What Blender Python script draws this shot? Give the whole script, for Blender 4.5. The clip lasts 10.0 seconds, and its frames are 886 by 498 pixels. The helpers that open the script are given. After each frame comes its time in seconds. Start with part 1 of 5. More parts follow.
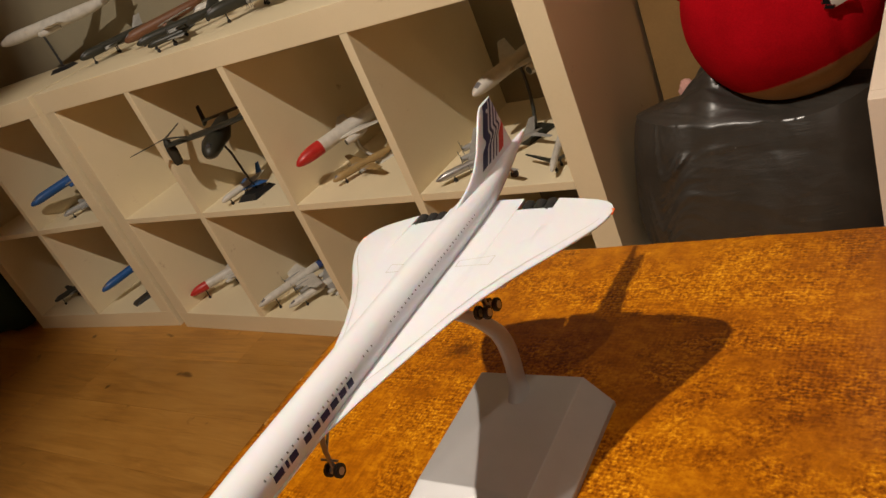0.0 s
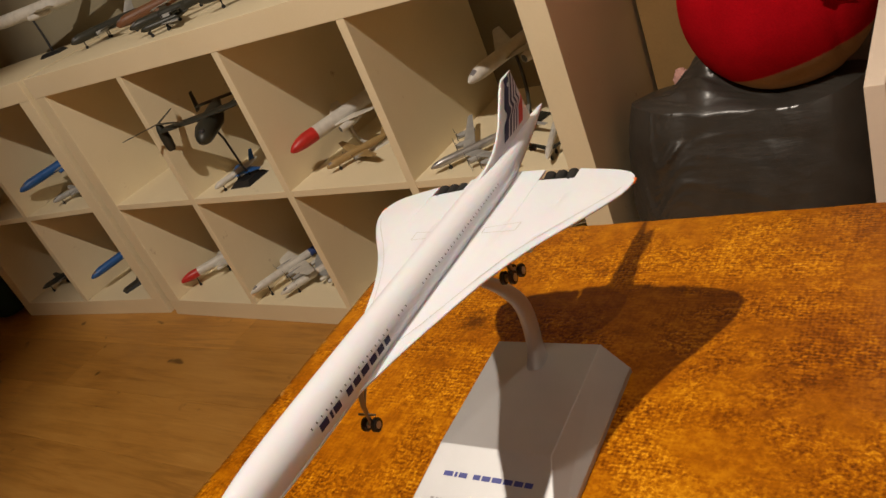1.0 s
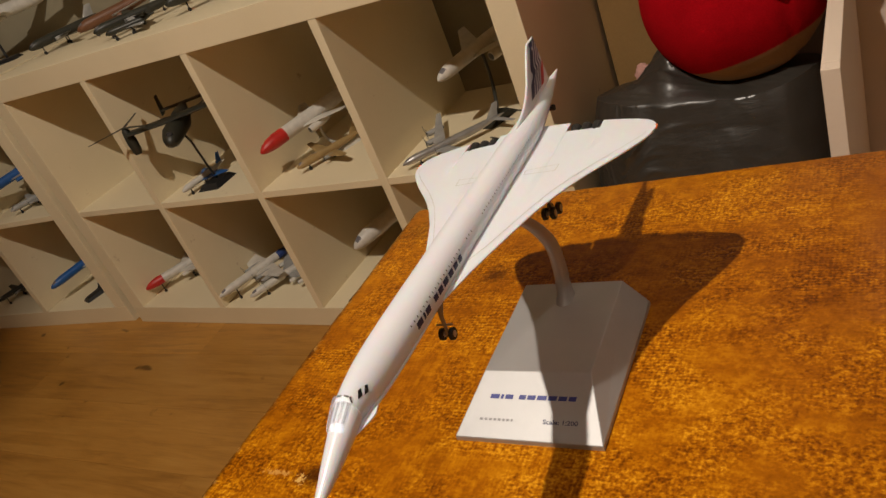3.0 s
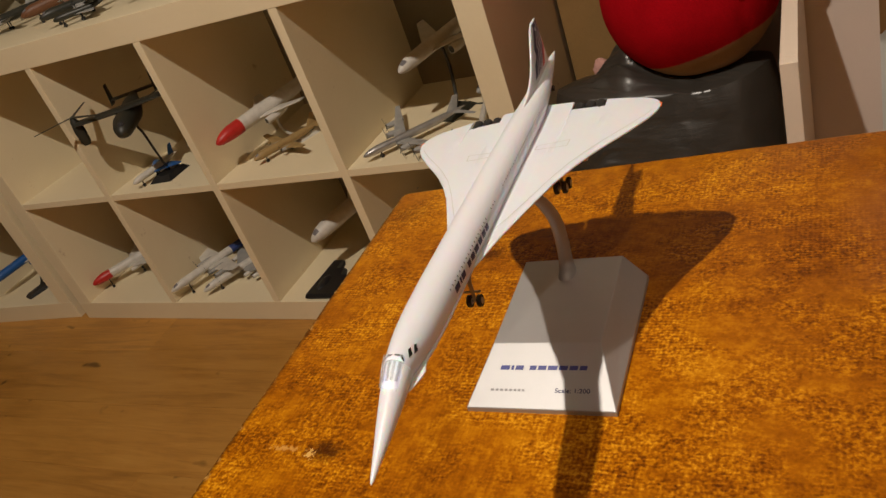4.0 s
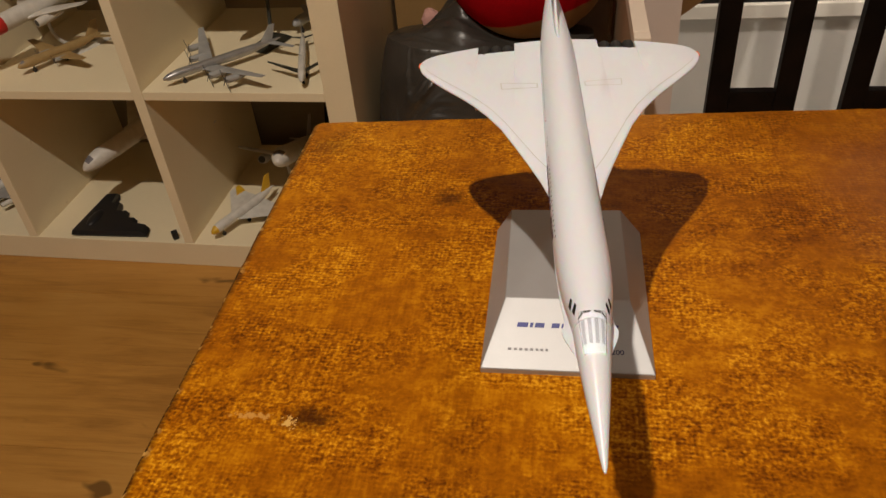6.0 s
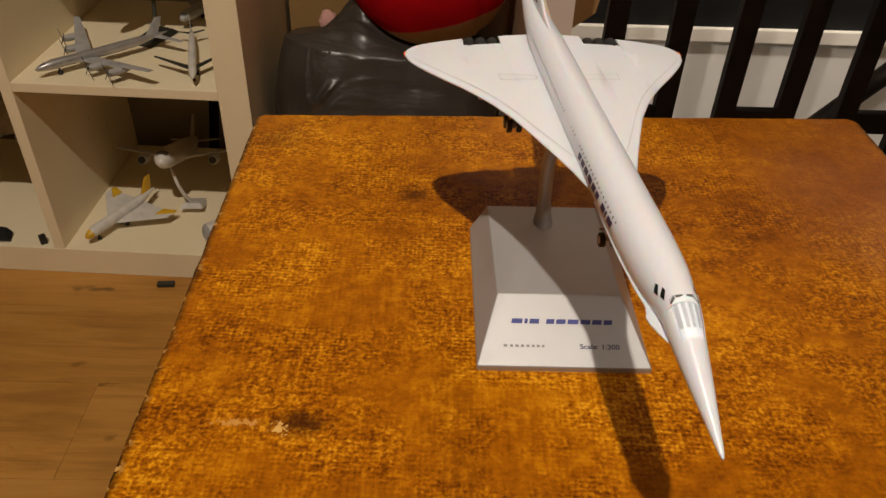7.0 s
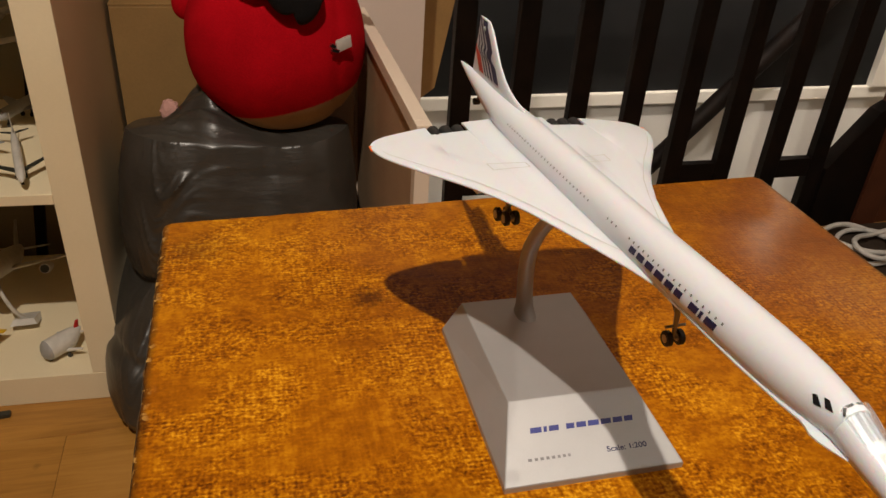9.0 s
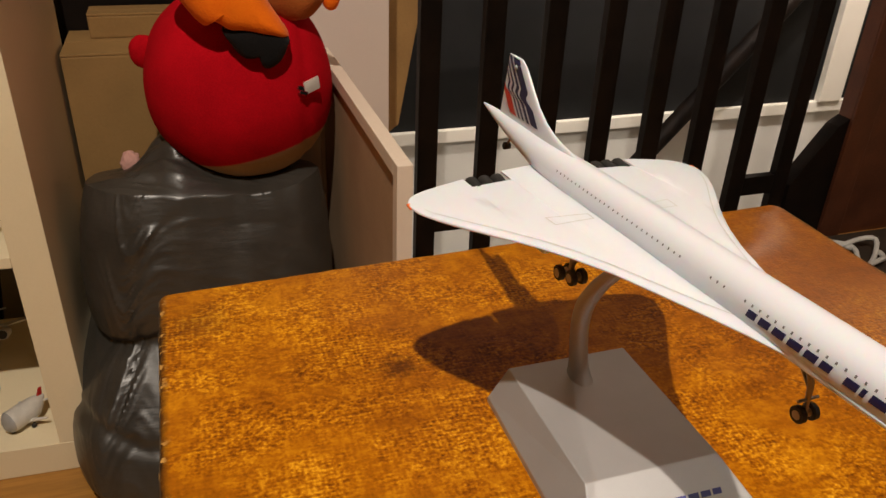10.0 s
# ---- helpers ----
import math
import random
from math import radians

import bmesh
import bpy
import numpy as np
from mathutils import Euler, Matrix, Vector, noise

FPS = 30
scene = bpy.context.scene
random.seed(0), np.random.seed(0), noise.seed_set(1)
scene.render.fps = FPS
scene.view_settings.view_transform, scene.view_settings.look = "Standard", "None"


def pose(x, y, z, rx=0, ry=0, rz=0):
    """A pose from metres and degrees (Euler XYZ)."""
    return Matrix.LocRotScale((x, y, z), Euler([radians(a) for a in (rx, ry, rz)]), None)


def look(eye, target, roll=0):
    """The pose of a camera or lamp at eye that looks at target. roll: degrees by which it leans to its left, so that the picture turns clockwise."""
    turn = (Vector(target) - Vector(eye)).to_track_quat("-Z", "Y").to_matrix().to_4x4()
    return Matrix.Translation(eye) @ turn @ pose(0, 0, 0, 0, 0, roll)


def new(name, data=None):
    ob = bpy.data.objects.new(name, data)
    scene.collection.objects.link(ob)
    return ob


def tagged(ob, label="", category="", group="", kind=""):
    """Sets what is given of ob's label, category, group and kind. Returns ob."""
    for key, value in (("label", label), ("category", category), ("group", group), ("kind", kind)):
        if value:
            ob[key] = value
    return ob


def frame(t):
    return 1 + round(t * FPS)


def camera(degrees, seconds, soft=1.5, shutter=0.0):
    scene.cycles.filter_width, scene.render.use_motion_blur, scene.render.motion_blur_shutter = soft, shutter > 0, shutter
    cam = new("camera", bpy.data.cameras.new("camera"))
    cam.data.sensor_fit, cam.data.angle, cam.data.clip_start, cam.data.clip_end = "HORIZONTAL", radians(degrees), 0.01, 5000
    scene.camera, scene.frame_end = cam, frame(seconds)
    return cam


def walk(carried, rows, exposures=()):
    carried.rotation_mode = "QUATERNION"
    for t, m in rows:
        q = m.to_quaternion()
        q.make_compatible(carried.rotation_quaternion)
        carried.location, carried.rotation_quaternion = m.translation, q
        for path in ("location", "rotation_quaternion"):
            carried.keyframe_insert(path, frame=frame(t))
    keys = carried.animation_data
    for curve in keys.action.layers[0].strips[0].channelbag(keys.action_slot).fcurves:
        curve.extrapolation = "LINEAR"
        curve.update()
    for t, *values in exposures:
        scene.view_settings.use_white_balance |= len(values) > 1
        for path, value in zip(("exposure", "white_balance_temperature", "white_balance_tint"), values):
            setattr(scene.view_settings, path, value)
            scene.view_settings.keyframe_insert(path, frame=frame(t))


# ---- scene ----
cam = camera(59.8, 10.0)
PATH = [
    (0, (0.211, -0.129, 0.96), (-0.959, 1.223, 0.065), -24.4),
    (0.5, (0.207, -0.137, 0.958), (-0.951, 1.216, 0.049), -24.1),
    (1, (0.202, -0.147, 0.961), (-0.94, 1.209, 0.036), -23.7),
    (1.5, (0.198, -0.156, 0.961), (-0.925, 1.207, 0.022), -23.5),
    (2, (0.195, -0.173, 0.965), (-0.904, 1.206, 0.021), -23.4),
    (2.5, (0.191, -0.189, 0.966), (-0.88, 1.211, 0.023), -23.4),
    (4, (0.16, -0.226, 0.971), (-0.754, 1.244, -0.03), -21.3),
    (4.5, (0.137, -0.228, 0.973), (-0.667, 1.267, -0.085), -18.8),
    (5, (0.101, -0.229, 0.973), (-0.556, 1.29, -0.15), -15.0),
    (5.5, (0.061, -0.218, 0.968), (-0.414, 1.317, -0.223), -10.3),
    (6, (0.032, -0.22, 0.964), (-0.269, 1.329, -0.265), -5.7),
    (7.5, (-0.043, -0.215, 0.95), (0.135, 1.387, -0.235), 4.3),
    (8, (-0.058, -0.209, 0.95), (0.228, 1.407, -0.194), 5.0),
    (8.5, (-0.065, -0.197, 0.947), (0.322, 1.434, -0.144), 5.1),
    (9, (-0.079, -0.176, 0.942), (0.384, 1.465, -0.102), 4.1),
    (9.5, (-0.094, -0.156, 0.938), (0.426, 1.496, -0.062), 3.1),
    (10, (-0.102, -0.134, 0.934), (0.472, 1.519, -0.034), 2.4),
]
walk(cam, [(t, look(eye, target, roll)) for t, eye, target, roll in PATH],
     exposures=[(0, 0.22), (1.5, 0.15), (2.5, 0.0), (5, 0.0), (6, -0.15), (7.5, -0.10), (8.5, 0.0), (9.2, 0.03), (10, 0.16)])

# ---- light ----
world = bpy.data.worlds.new("world")
scene.world = world
world.use_nodes = True
world.node_tree.nodes["Background"].inputs[0].default_value = (1.0, 0.8, 0.6, 1)
world.node_tree.nodes["Background"].inputs[1].default_value = 0.004
scene.view_settings.exposure = 0.0


def bulb(name, where, watts, colour, size, cone=0, blend=0.0):
    data = bpy.data.lights.new(name, "SPOT" if cone else "POINT")
    data.energy, data.color, data.shadow_soft_size = watts, colour, size
    if cone:
        data.spot_size, data.spot_blend = radians(cone), blend
    ob = new(name, data)
    ob.location = where
    return ob


# two ceiling downlights over the table and a fill lamp added over the stairs
bulb("ceiling_downlight", (-0.31, -0.58, 2.61), 153, (1.0, 0.88, 0.745), 0.020, 168, 0.3)
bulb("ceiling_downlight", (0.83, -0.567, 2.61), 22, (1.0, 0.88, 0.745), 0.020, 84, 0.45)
bulb("stair_fill_lamp", (1.85, 1.47, 1.85), 118, (1.0, 0.88, 0.76), 0.030)

# ---- materials ----
class Mat:
    """A small node-material builder on a Principled shader."""

    def __init__(self, name, colour=(0.5, 0.5, 0.5, 1), rough=0.5, metal=0.0, spec=0.5, **more):
        self.m = bpy.data.materials.new(name)
        self.m.use_nodes = True
        self.t = self.m.node_tree
        self.p = self.t.nodes["Principled BSDF"]
        self.set("Base Color", colour)
        self.set("Roughness", rough)
        self.set("Metallic", metal)
        self.set("Specular IOR Level", spec)
        for key, value in more.items():
            self.set(key.replace("_", " "), value)
        self.co = None

    def set(self, key, value):
        self.p.inputs[key].default_value = value

    def node(self, kind, **sets):
        n = self.t.nodes.new(kind)
        for key, value in sets.items():
            if key in n.inputs:
                n.inputs[key].default_value = value
        return n

    def link(self, a, b):
        self.t.links.new(a, b)

    def coords(self, scale=(1, 1, 1), offset=(0, 0, 0), random_shift=False, turn=0.0):
        tc = self.t.nodes.new("ShaderNodeTexCoord")
        mp = self.t.nodes.new("ShaderNodeMapping")
        mp.inputs["Scale"].default_value = scale
        mp.inputs["Location"].default_value = offset
        mp.inputs["Rotation"].default_value = (0, 0, turn)
        if random_shift:
            oi = self.t.nodes.new("ShaderNodeObjectInfo")
            mul = self.t.nodes.new("ShaderNodeVectorMath")
            mul.operation = "SCALE"
            cmb = self.t.nodes.new("ShaderNodeCombineXYZ")
            for k in range(3):
                self.link(oi.outputs["Random"], cmb.inputs[k])
            self.link(cmb.outputs[0], mul.inputs[0])
            mul.inputs["Scale"].default_value = 37.0
            add = self.t.nodes.new("ShaderNodeVectorMath")
            self.link(tc.outputs["Object"], add.inputs[0])
            self.link(mul.outputs[0], add.inputs[1])
            self.link(add.outputs[0], mp.inputs["Vector"])
        else:
            self.link(tc.outputs["Object"], mp.inputs["Vector"])
        return mp.outputs["Vector"]

    def noise(self, vec, scale, detail=4.0, rough=0.55, distort=0.0):
        n = self.t.nodes.new("ShaderNodeTexNoise")
        n.inputs["Scale"].default_value = scale
        n.inputs["Detail"].default_value = detail
        n.inputs["Roughness"].default_value = rough
        n.inputs["Distortion"].default_value = distort
        self.link(vec, n.inputs["Vector"])
        return n.outputs["Fac"]

    def ramp(self, fac, stops):
        r = self.t.nodes.new("ShaderNodeValToRGB")
        while len(r.color_ramp.elements) < len(stops):
            r.color_ramp.elements.new(0.5)
        for e, (pos, col) in zip(r.color_ramp.elements, stops):
            e.position = pos
            e.color = col if len(col) == 4 else (*col, 1)
        self.link(fac, r.inputs["Fac"])
        return r.outputs["Color"]

    def mix(self, fac, a, b, mode="MIX"):
        n = self.t.nodes.new("ShaderNodeMix")
        n.data_type, n.blend_type = "RGBA", mode
        ins = [s for s in n.inputs if s.enabled]
        for sock, value in zip(ins, (fac, a, b)):
            if isinstance(value, (tuple, list, float, int)):
                sock.default_value = value
            else:
                self.link(value, sock)
        return [s for s in n.outputs if s.enabled][0]

    def math(self, op, a, b=0.0, clamp=False):
        n = self.t.nodes.new("ShaderNodeMath")
        n.operation, n.use_clamp = op, clamp
        for sock, value in zip(n.inputs, (a, b)):
            if isinstance(value, (float, int)):
                sock.default_value = value
            else:
                self.link(value, sock)
        return n.outputs[0]

    def bump(self, height, strength=0.2, distance=0.001):
        b = self.t.nodes.new("ShaderNodeBump")
        b.inputs["Strength"].default_value = strength
        b.inputs["Distance"].default_value = distance
        self.link(height, b.inputs["Height"])
        self.link(b.outputs["Normal"], self.p.inputs["Normal"])

    def colour(self, out):
        self.link(out, self.p.inputs["Base Color"])

    def rough(self, fac, lo, hi):
        r = self.t.nodes.new("ShaderNodeMapRange")
        r.inputs["To Min"].default_value = lo
        r.inputs["To Max"].default_value = hi
        self.link(fac, r.inputs["Value"])
        self.link(r.outputs[0], self.p.inputs["Roughness"])


def blotched(name, a, b, scale, rough=(0.4, 0.6), bump=0.1, bump_scale=200.0, metal=0.0, random_shift=False, dist=0.001, spec=0.5):
    """A surface between two near colours, with coarse blotches and a fine grain."""
    m = Mat(name, a, metal=metal, spec=spec)
    v = m.coords(random_shift=random_shift)
    big = m.noise(v, scale, 3)
    fine = m.noise(v, bump_scale, 3)
    both = m.math("ADD", m.math("MULTIPLY", big, 0.7), m.math("MULTIPLY", fine, 0.3))
    m.colour(m.ramp(both, [(0.35, a), (0.65, b)]))
    m.rough(big, *rough)
    m.bump(fine, bump, dist)
    return m.m


def plain(name, colour, rough=0.45, metal=0.0, **more):
    """Small plain parts of the models, with a faint unevenness."""
    m = Mat(name, colour, rough, metal, **more)
    v = m.coords()
    n = m.noise(v, 60.0, 3)
    dark = tuple(c * 0.86 for c in colour[:3]) + (1,)
    m.colour(m.ramp(n, [(0.35, dark), (0.6, colour)]))
    m.rough(n, rough * 0.85, min(1.0, rough * 1.15))
    return m.m


def table_wood():
    m = Mat("stained_table_wood", spec=0.10)
    v = m.coords()
    blot = m.noise(m.coords((0.8, 1.0, 1.0)), 12.0, 7, 0.68, 0.6)
    streak = m.noise(m.coords((0.16, 1.0, 1.0), (5, 2, 0)), 60.0, 4, 0.6, 0.2)
    mid = m.noise(m.coords((0.85, 1.0, 1.0), (1, 7, 0)), 130.0, 4, 0.6, 0.3)
    # short dashes of stain in the pores, lying across the board, and the brush's strokes along it
    dash = m.noise(m.coords((0.80, 1.0, 1.0)), 460.0, 1.4, 0.5, 0.3)
    grit = m.noise(m.coords((1.0, 0.9, 1.0), (2, 9, 0)), 840.0, 1, 0.5)
    brush = m.noise(m.coords((1.0, 0.16, 1.0), (3, 1, 0)), 330.0, 3, 0.6)
    where = m.ramp(m.noise(m.coords((0.8, 1.0, 1.0), (4, 4, 0)), 30.0, 4, 0.6), [(0.40, (0.22, 0.22, 0.22)), (0.56, (1, 1, 1))])
    stroke = m.ramp(m.noise(m.coords((1.0, 0.7, 1.0), (8, 3, 0)), 16.0, 3, 0.6), [(0.50, (0, 0, 0)), (0.62, (1, 1, 1))])
    # a woven look where the stain was wiped with a cloth
    threads = []
    for axis in ("X", "Y"):
        wv = m.t.nodes.new("ShaderNodeTexWave")
        wv.wave_type, wv.bands_direction = "BANDS", axis
        for key, value in (("Scale", 138.0 if axis == "X" else 152.0), ("Distortion", 3.2), ("Detail", 2.0), ("Detail Scale", 1.6), ("Detail Roughness", 0.6)):
            wv.inputs[key].default_value = value
        m.link(m.coords(turn=0.03), wv.inputs["Vector"])
        threads.append(wv.outputs["Fac"])
    weave = m.math("SUBTRACT", m.math("ADD", m.math("MULTIPLY", threads[0], 0.45), m.math("MULTIPLY", threads[1], 0.55)), 0.5)
    woven = m.ramp(m.noise(m.coords((1.0, 0.8, 1.0), (6, 6, 0)), 20.0, 4, 0.6), [(0.42, (0.12, 0.12, 0.12)), (0.58, (1, 1, 1))])
    lump = m.math("ADD", m.math("MULTIPLY", blot, 0.48), m.math("ADD", m.math("MULTIPLY", streak, 0.16), m.math("MULTIPLY", mid, 0.36)))

    def spot(x, y, sx, sy, wob, edge0, edge1, fine=260.0):
        mp = m.coords((1 / sx, 1 / sy, 0), (-x / sx, -y / sy, 0))
        ln = m.t.nodes.new("ShaderNodeVectorMath")
        ln.operation = "LENGTH"
        m.link(mp, ln.inputs[0])
        d = m.math("ADD", ln.outputs["Value"], m.math("MULTIPLY", m.math("SUBTRACT", m.noise(v, fine, 4, 0.65), 0.5), wob))
        return m.ramp(d, [(edge0, (1, 1, 1)), (edge1, (0, 0, 0))])

    # where the stain took darker or stayed pale; broad lumps darken the mid-back further
    for x, y, r, k in ((0.15, 0.105, 0.035, -0.05), (0.092, -0.034, 0.034, -0.06), (-0.112, -0.024, 0.018, -0.06), (0.205, 0.185, 0.035, -0.04),
                       (0.245, 0.21, 0.03, -0.05), (-0.04, -0.036, 0.025, -0.03), (-0.085, 0.12, 0.02, -0.03), (-0.082, 0.07, 0.024, 0.06), (-0.12, 0.04, 0.022, 0.05),
                       (0.095, 0.185, 0.03, 0.035), (0.17, 0.15, 0.025, 0.02), (0.150, 0.200, 0.035, -0.06), (0.112, 0.158, 0.028, -0.045), (0.210, 0.172, 0.04, -0.06), (0.240, 0.150, 0.04, -0.05), (0.126, 0.03, 0.045, 0.02), (0.115, 0.125, 0.085, -0.055), (0.165, 0.095, 0.05, -0.05), (0.05, 0.16, 0.06, -0.03), (-0.005, -0.004, 0.03, 0.03), (-0.105, -0.06, 0.03, 0.06), (-0.09, 0.194, 0.016, 0.03)):
        lump = m.math("ADD", lump, m.math("MULTIPLY", spot(x, y, r, r * 0.8, 1.6, 0.1, 1.5, 60.0), k))
    flecks = m.ramp(dash, [(0.37, (0, 0, 0)), (0.45, (0.36, 0.36, 0.36)), (0.52, (0.52, 0.52, 0.52)), (0.575, (1, 1, 1))])
    fl = m.math("ADD", m.math("MULTIPLY", m.math("SUBTRACT", flecks, 0.5), 0.19), m.math("MULTIPLY", m.math("SUBTRACT", grit, 0.5), 0.40))
    fl = m.math("ADD", fl, m.math("MULTIPLY", m.math("MULTIPLY", weave, woven), 0.17))
    where = m.mix(m.math("MULTIPLY", spot(0.215, 0.165, 0.085, 0.075, 1.2, 0.5, 1.4, 60.0), 0.7), where, (0.25, 0.25, 0.25, 1))
    fl = m.math("ADD", m.math("MULTIPLY", fl, where), m.math("MULTIPLY", m.math("MULTIPLY", m.math("SUBTRACT", brush, 0.5), 0.30), stroke))
    col = m.ramp(m.math("ADD", lump, fl), [(0.25, (0.100, 0.0230, 0.0003)), (0.37, (0.200, 0.0535, 0.0006)), (0.49, (0.325, 0.0985, 0.0012)), (0.60, (0.47, 0.168, 0.0024)), (0.73, (0.68, 0.31, 0.012))])
    col = m.mix(m.math("MULTIPLY", spot(0.222, 0.150, 0.085, 0.110, 1.2, 0.4, 1.4, 50.0), 0.55), col, (0.215, 0.055, 0.0016, 1))
    # the knot and the pale scratch
    col = m.mix(m.math("MULTIPLY", spot(-0.029, 0.128, 0.012, 0.010, 2.6, 0.2, 1.1), 0.8), col, (0.055, 0.013, 0.0016, 1))
    col = m.mix(m.math("MULTIPLY", spot(-0.067, -0.029, 0.014, 0.008, 1.6, 0.25, 1.3), 0.88), col, (0.05, 0.012, 0.0015, 1))
    col = m.mix(m.math("MULTIPLY", spot(-0.112, 0.185, 0.022, 0.02, 2.0, 0.1, 1.4), 0.55), col, (0.09, 0.022, 0.0025, 1))
    col = m.mix(spot(-0.0745, -0.0315, 0.0046, 0.0036, 5.0, 0.42, 0.60, 420.0), col, (0.62, 0.36, 0.10, 1))
    col = m.mix(m.math("MULTIPLY", spot(-0.090, -0.0290, 0.0105, 0.0022, 4.0, 0.42, 0.75, 420.0), 0.85), col, (0.55, 0.27, 0.06, 1))
    # dark worn rim with bare chips along the edge
    sep = m.t.nodes.new("ShaderNodeSeparateXYZ")
    m.link(v, sep.inputs[0])
    ex = m.math("ABSOLUTE", m.math("SUBTRACT", sep.outputs["X"], 0.0625))
    wear = m.noise(v, 130.0, 4, 0.7)
    rim = m.ramp(m.math("ADD", ex, m.math("MULTIPLY", m.math("SUBTRACT", wear, 0.5), 0.0045)), [(0.1890, (0, 0, 0)), (0.1901, (1, 1, 1))])
    col = m.mix(m.math("MULTIPLY", rim, 0.95), col, (0.014, 0.006, 0.002, 1))
    chips = m.math("MULTIPLY", rim, m.ramp(m.noise(v, 210.0, 3, 0.6), [(0.57, (0, 0, 0)), (0.61, (1, 1, 1))]))
    col = m.mix(chips, col, (0.50, 0.27, 0.07, 1))
    m.colour(col)
    m.rough(m.math("ADD", fl, 0.5), 0.46, 0.30)
    # the back corner kept its smooth varnish
    smooth = spot(0.228, 0.135, 0.075, 0.105, 1.0, 0.45, 1.35, 45.0)
    m.link(m.math("ADD", m.math("MULTIPLY", smooth, 0.55), 0.06), m.p.inputs["Coat Weight"])
    m.set("Coat Roughness", 0.22)
    m.bump(m.math("ADD", fl, m.math("MULTIPLY", streak, 0.3)), 0.6, 0.0008)
    return m.m


def scuffed_foil():
    """Cream foil-covered board with faint yellowing and a few rubbed tan scuffs."""
    m = Mat("cream_foil_board", spec=0.5)
    v = m.coords(random_shift=True)
    big = m.noise(v, 5.0, 3)
    fine = m.noise(v, 260.0, 3)
    col = m.ramp(m.math("ADD", m.math("MULTIPLY", big, 0.7), m.math("MULTIPLY", fine, 0.3)), [(0.35, (0.82, 0.705, 0.475)), (0.65, (0.865, 0.75, 0.52))])
    scuff = m.noise(m.coords((0.5, 1.0, 1.0), random_shift=True), 21.0, 4, 0.65)
    col = m.mix(m.ramp(scuff, [(0.68, (0, 0, 0)), (0.76, (0.55, 0.55, 0.55))]), col, (0.42, 0.27, 0.12, 1))
    m.colour(col)
    m.rough(big, 0.42, 0.56)
    m.bump(fine, 0.04, 0.001)
    return m.m


def plank_wood(name, stops, rough=(0.32, 0.5)):
    m = Mat(name, spec=0.5)
    v = m.coords((1.2, 14.0, 14.0), random_shift=True)
    grain = m.noise(v, 3.0, 6, 0.6, 1.2)
    fine = m.noise(m.coords((6, 90, 90), random_shift=True), 3.0, 3, 0.6)
    blot = m.noise(m.coords(random_shift=True), 3.0, 3)
    f = m.math("ADD", m.math("ADD", m.math("MULTIPLY", grain, 0.5), m.math("MULTIPLY", fine, 0.15)), m.math("MULTIPLY", blot, 0.35))
    knots = m.noise(m.coords((0.7, 1, 1), random_shift=True), 15.0, 2, 0.5, 0.4)
    col = m.ramp(f, stops)
    col = m.mix(m.ramp(knots, [(0.69, (0, 0, 0)), (0.75, (0.8, 0.8, 0.8))]), col, tuple(c * 0.35 for c in stops[0][1][:3]) + (1,))
    oi = m.t.nodes.new("ShaderNodeObjectInfo")
    tone = m.ramp(oi.outputs["Random"], [(0.0, (0.82, 0.80, 0.78)), (1.0, (1.1, 1.1, 1.1))])
    m.colour(m.mix(1.0, col, tone, "MULTIPLY"))
    m.rough(grain, *rough)
    m.bump(grain, 0.15, 0.001)
    return m.m


def red_plush_cloth(name, a, b):
    m = Mat(name, a, 0.95, spec=0.2)
    v = m.coords()
    f = m.noise(v, 420.0, 3)
    g = m.noise(v, 14.0, 3)
    m.colour(m.ramp(m.math("ADD", m.math("MULTIPLY", f, 0.5), m.math("MULTIPLY", g, 0.5)), [(0.38, a), (0.62, b)]))
    m.set("Sheen Weight", 0.08)
    m.set("Sheen Roughness", 0.4)
    m.bump(f, 0.6, 0.002)
    return m.m


def bin_bag():
    m = Mat("black_bin_liner", (0.03, 0.03, 0.03, 1), 0.3, spec=0.9)
    v = m.coords()
    n = m.noise(v, 9.0, 4, 0.6, 0.6)
    crease = m.noise(m.coords((0.5, 0.5, 3.0)), 30.0, 4, 0.6, 0.6)
    m.colour(m.ramp(n, [(0.3, (0.026, 0.023, 0.019)), (0.7, (0.044, 0.039, 0.032))]))
    m.rough(n, 0.27, 0.46)
    m.bump(crease, 0.25, 0.003)
    return m.m


def two_tone_plush(name, top, low, centre):
    """Plush cloth with a paler underside, parted along a curved seam."""
    m = Mat(name, top, 0.95, spec=0.05)
    v = m.coords()
    f = m.noise(v, 420.0, 3)
    g = m.noise(v, 14.0, 3)
    fg = m.math("ADD", m.math("MULTIPLY", f, 0.5), m.math("MULTIPLY", g, 0.5))
    a = m.ramp(fg, [(0.36, tuple(c * 0.72 for c in top[:3])), (0.62, top)])
    b = m.ramp(fg, [(0.36, tuple(c * 0.8 for c in low[:3])), (0.62, low)])
    sep = m.t.nodes.new("ShaderNodeSeparateXYZ")
    m.link(v, sep.inputs[0])
    h = m.math("SUBTRACT", sep.outputs["Z"], centre[2])
    h = m.math("SUBTRACT", h, m.math("MULTIPLY", m.math("SUBTRACT", sep.outputs["X"], centre[0]), 0.24))
    h = m.math("ADD", h, m.math("MULTIPLY", m.math("SUBTRACT", f, 0.5), 0.006))
    m.colour(m.mix(m.ramp(m.math("ADD", h, 0.5), [(0.402, (1, 1, 1)), (0.405, (0, 0, 0))]), a, b))
    m.bump(m.math("ADD", f, g), 0.3, 0.0015)
    return m.m


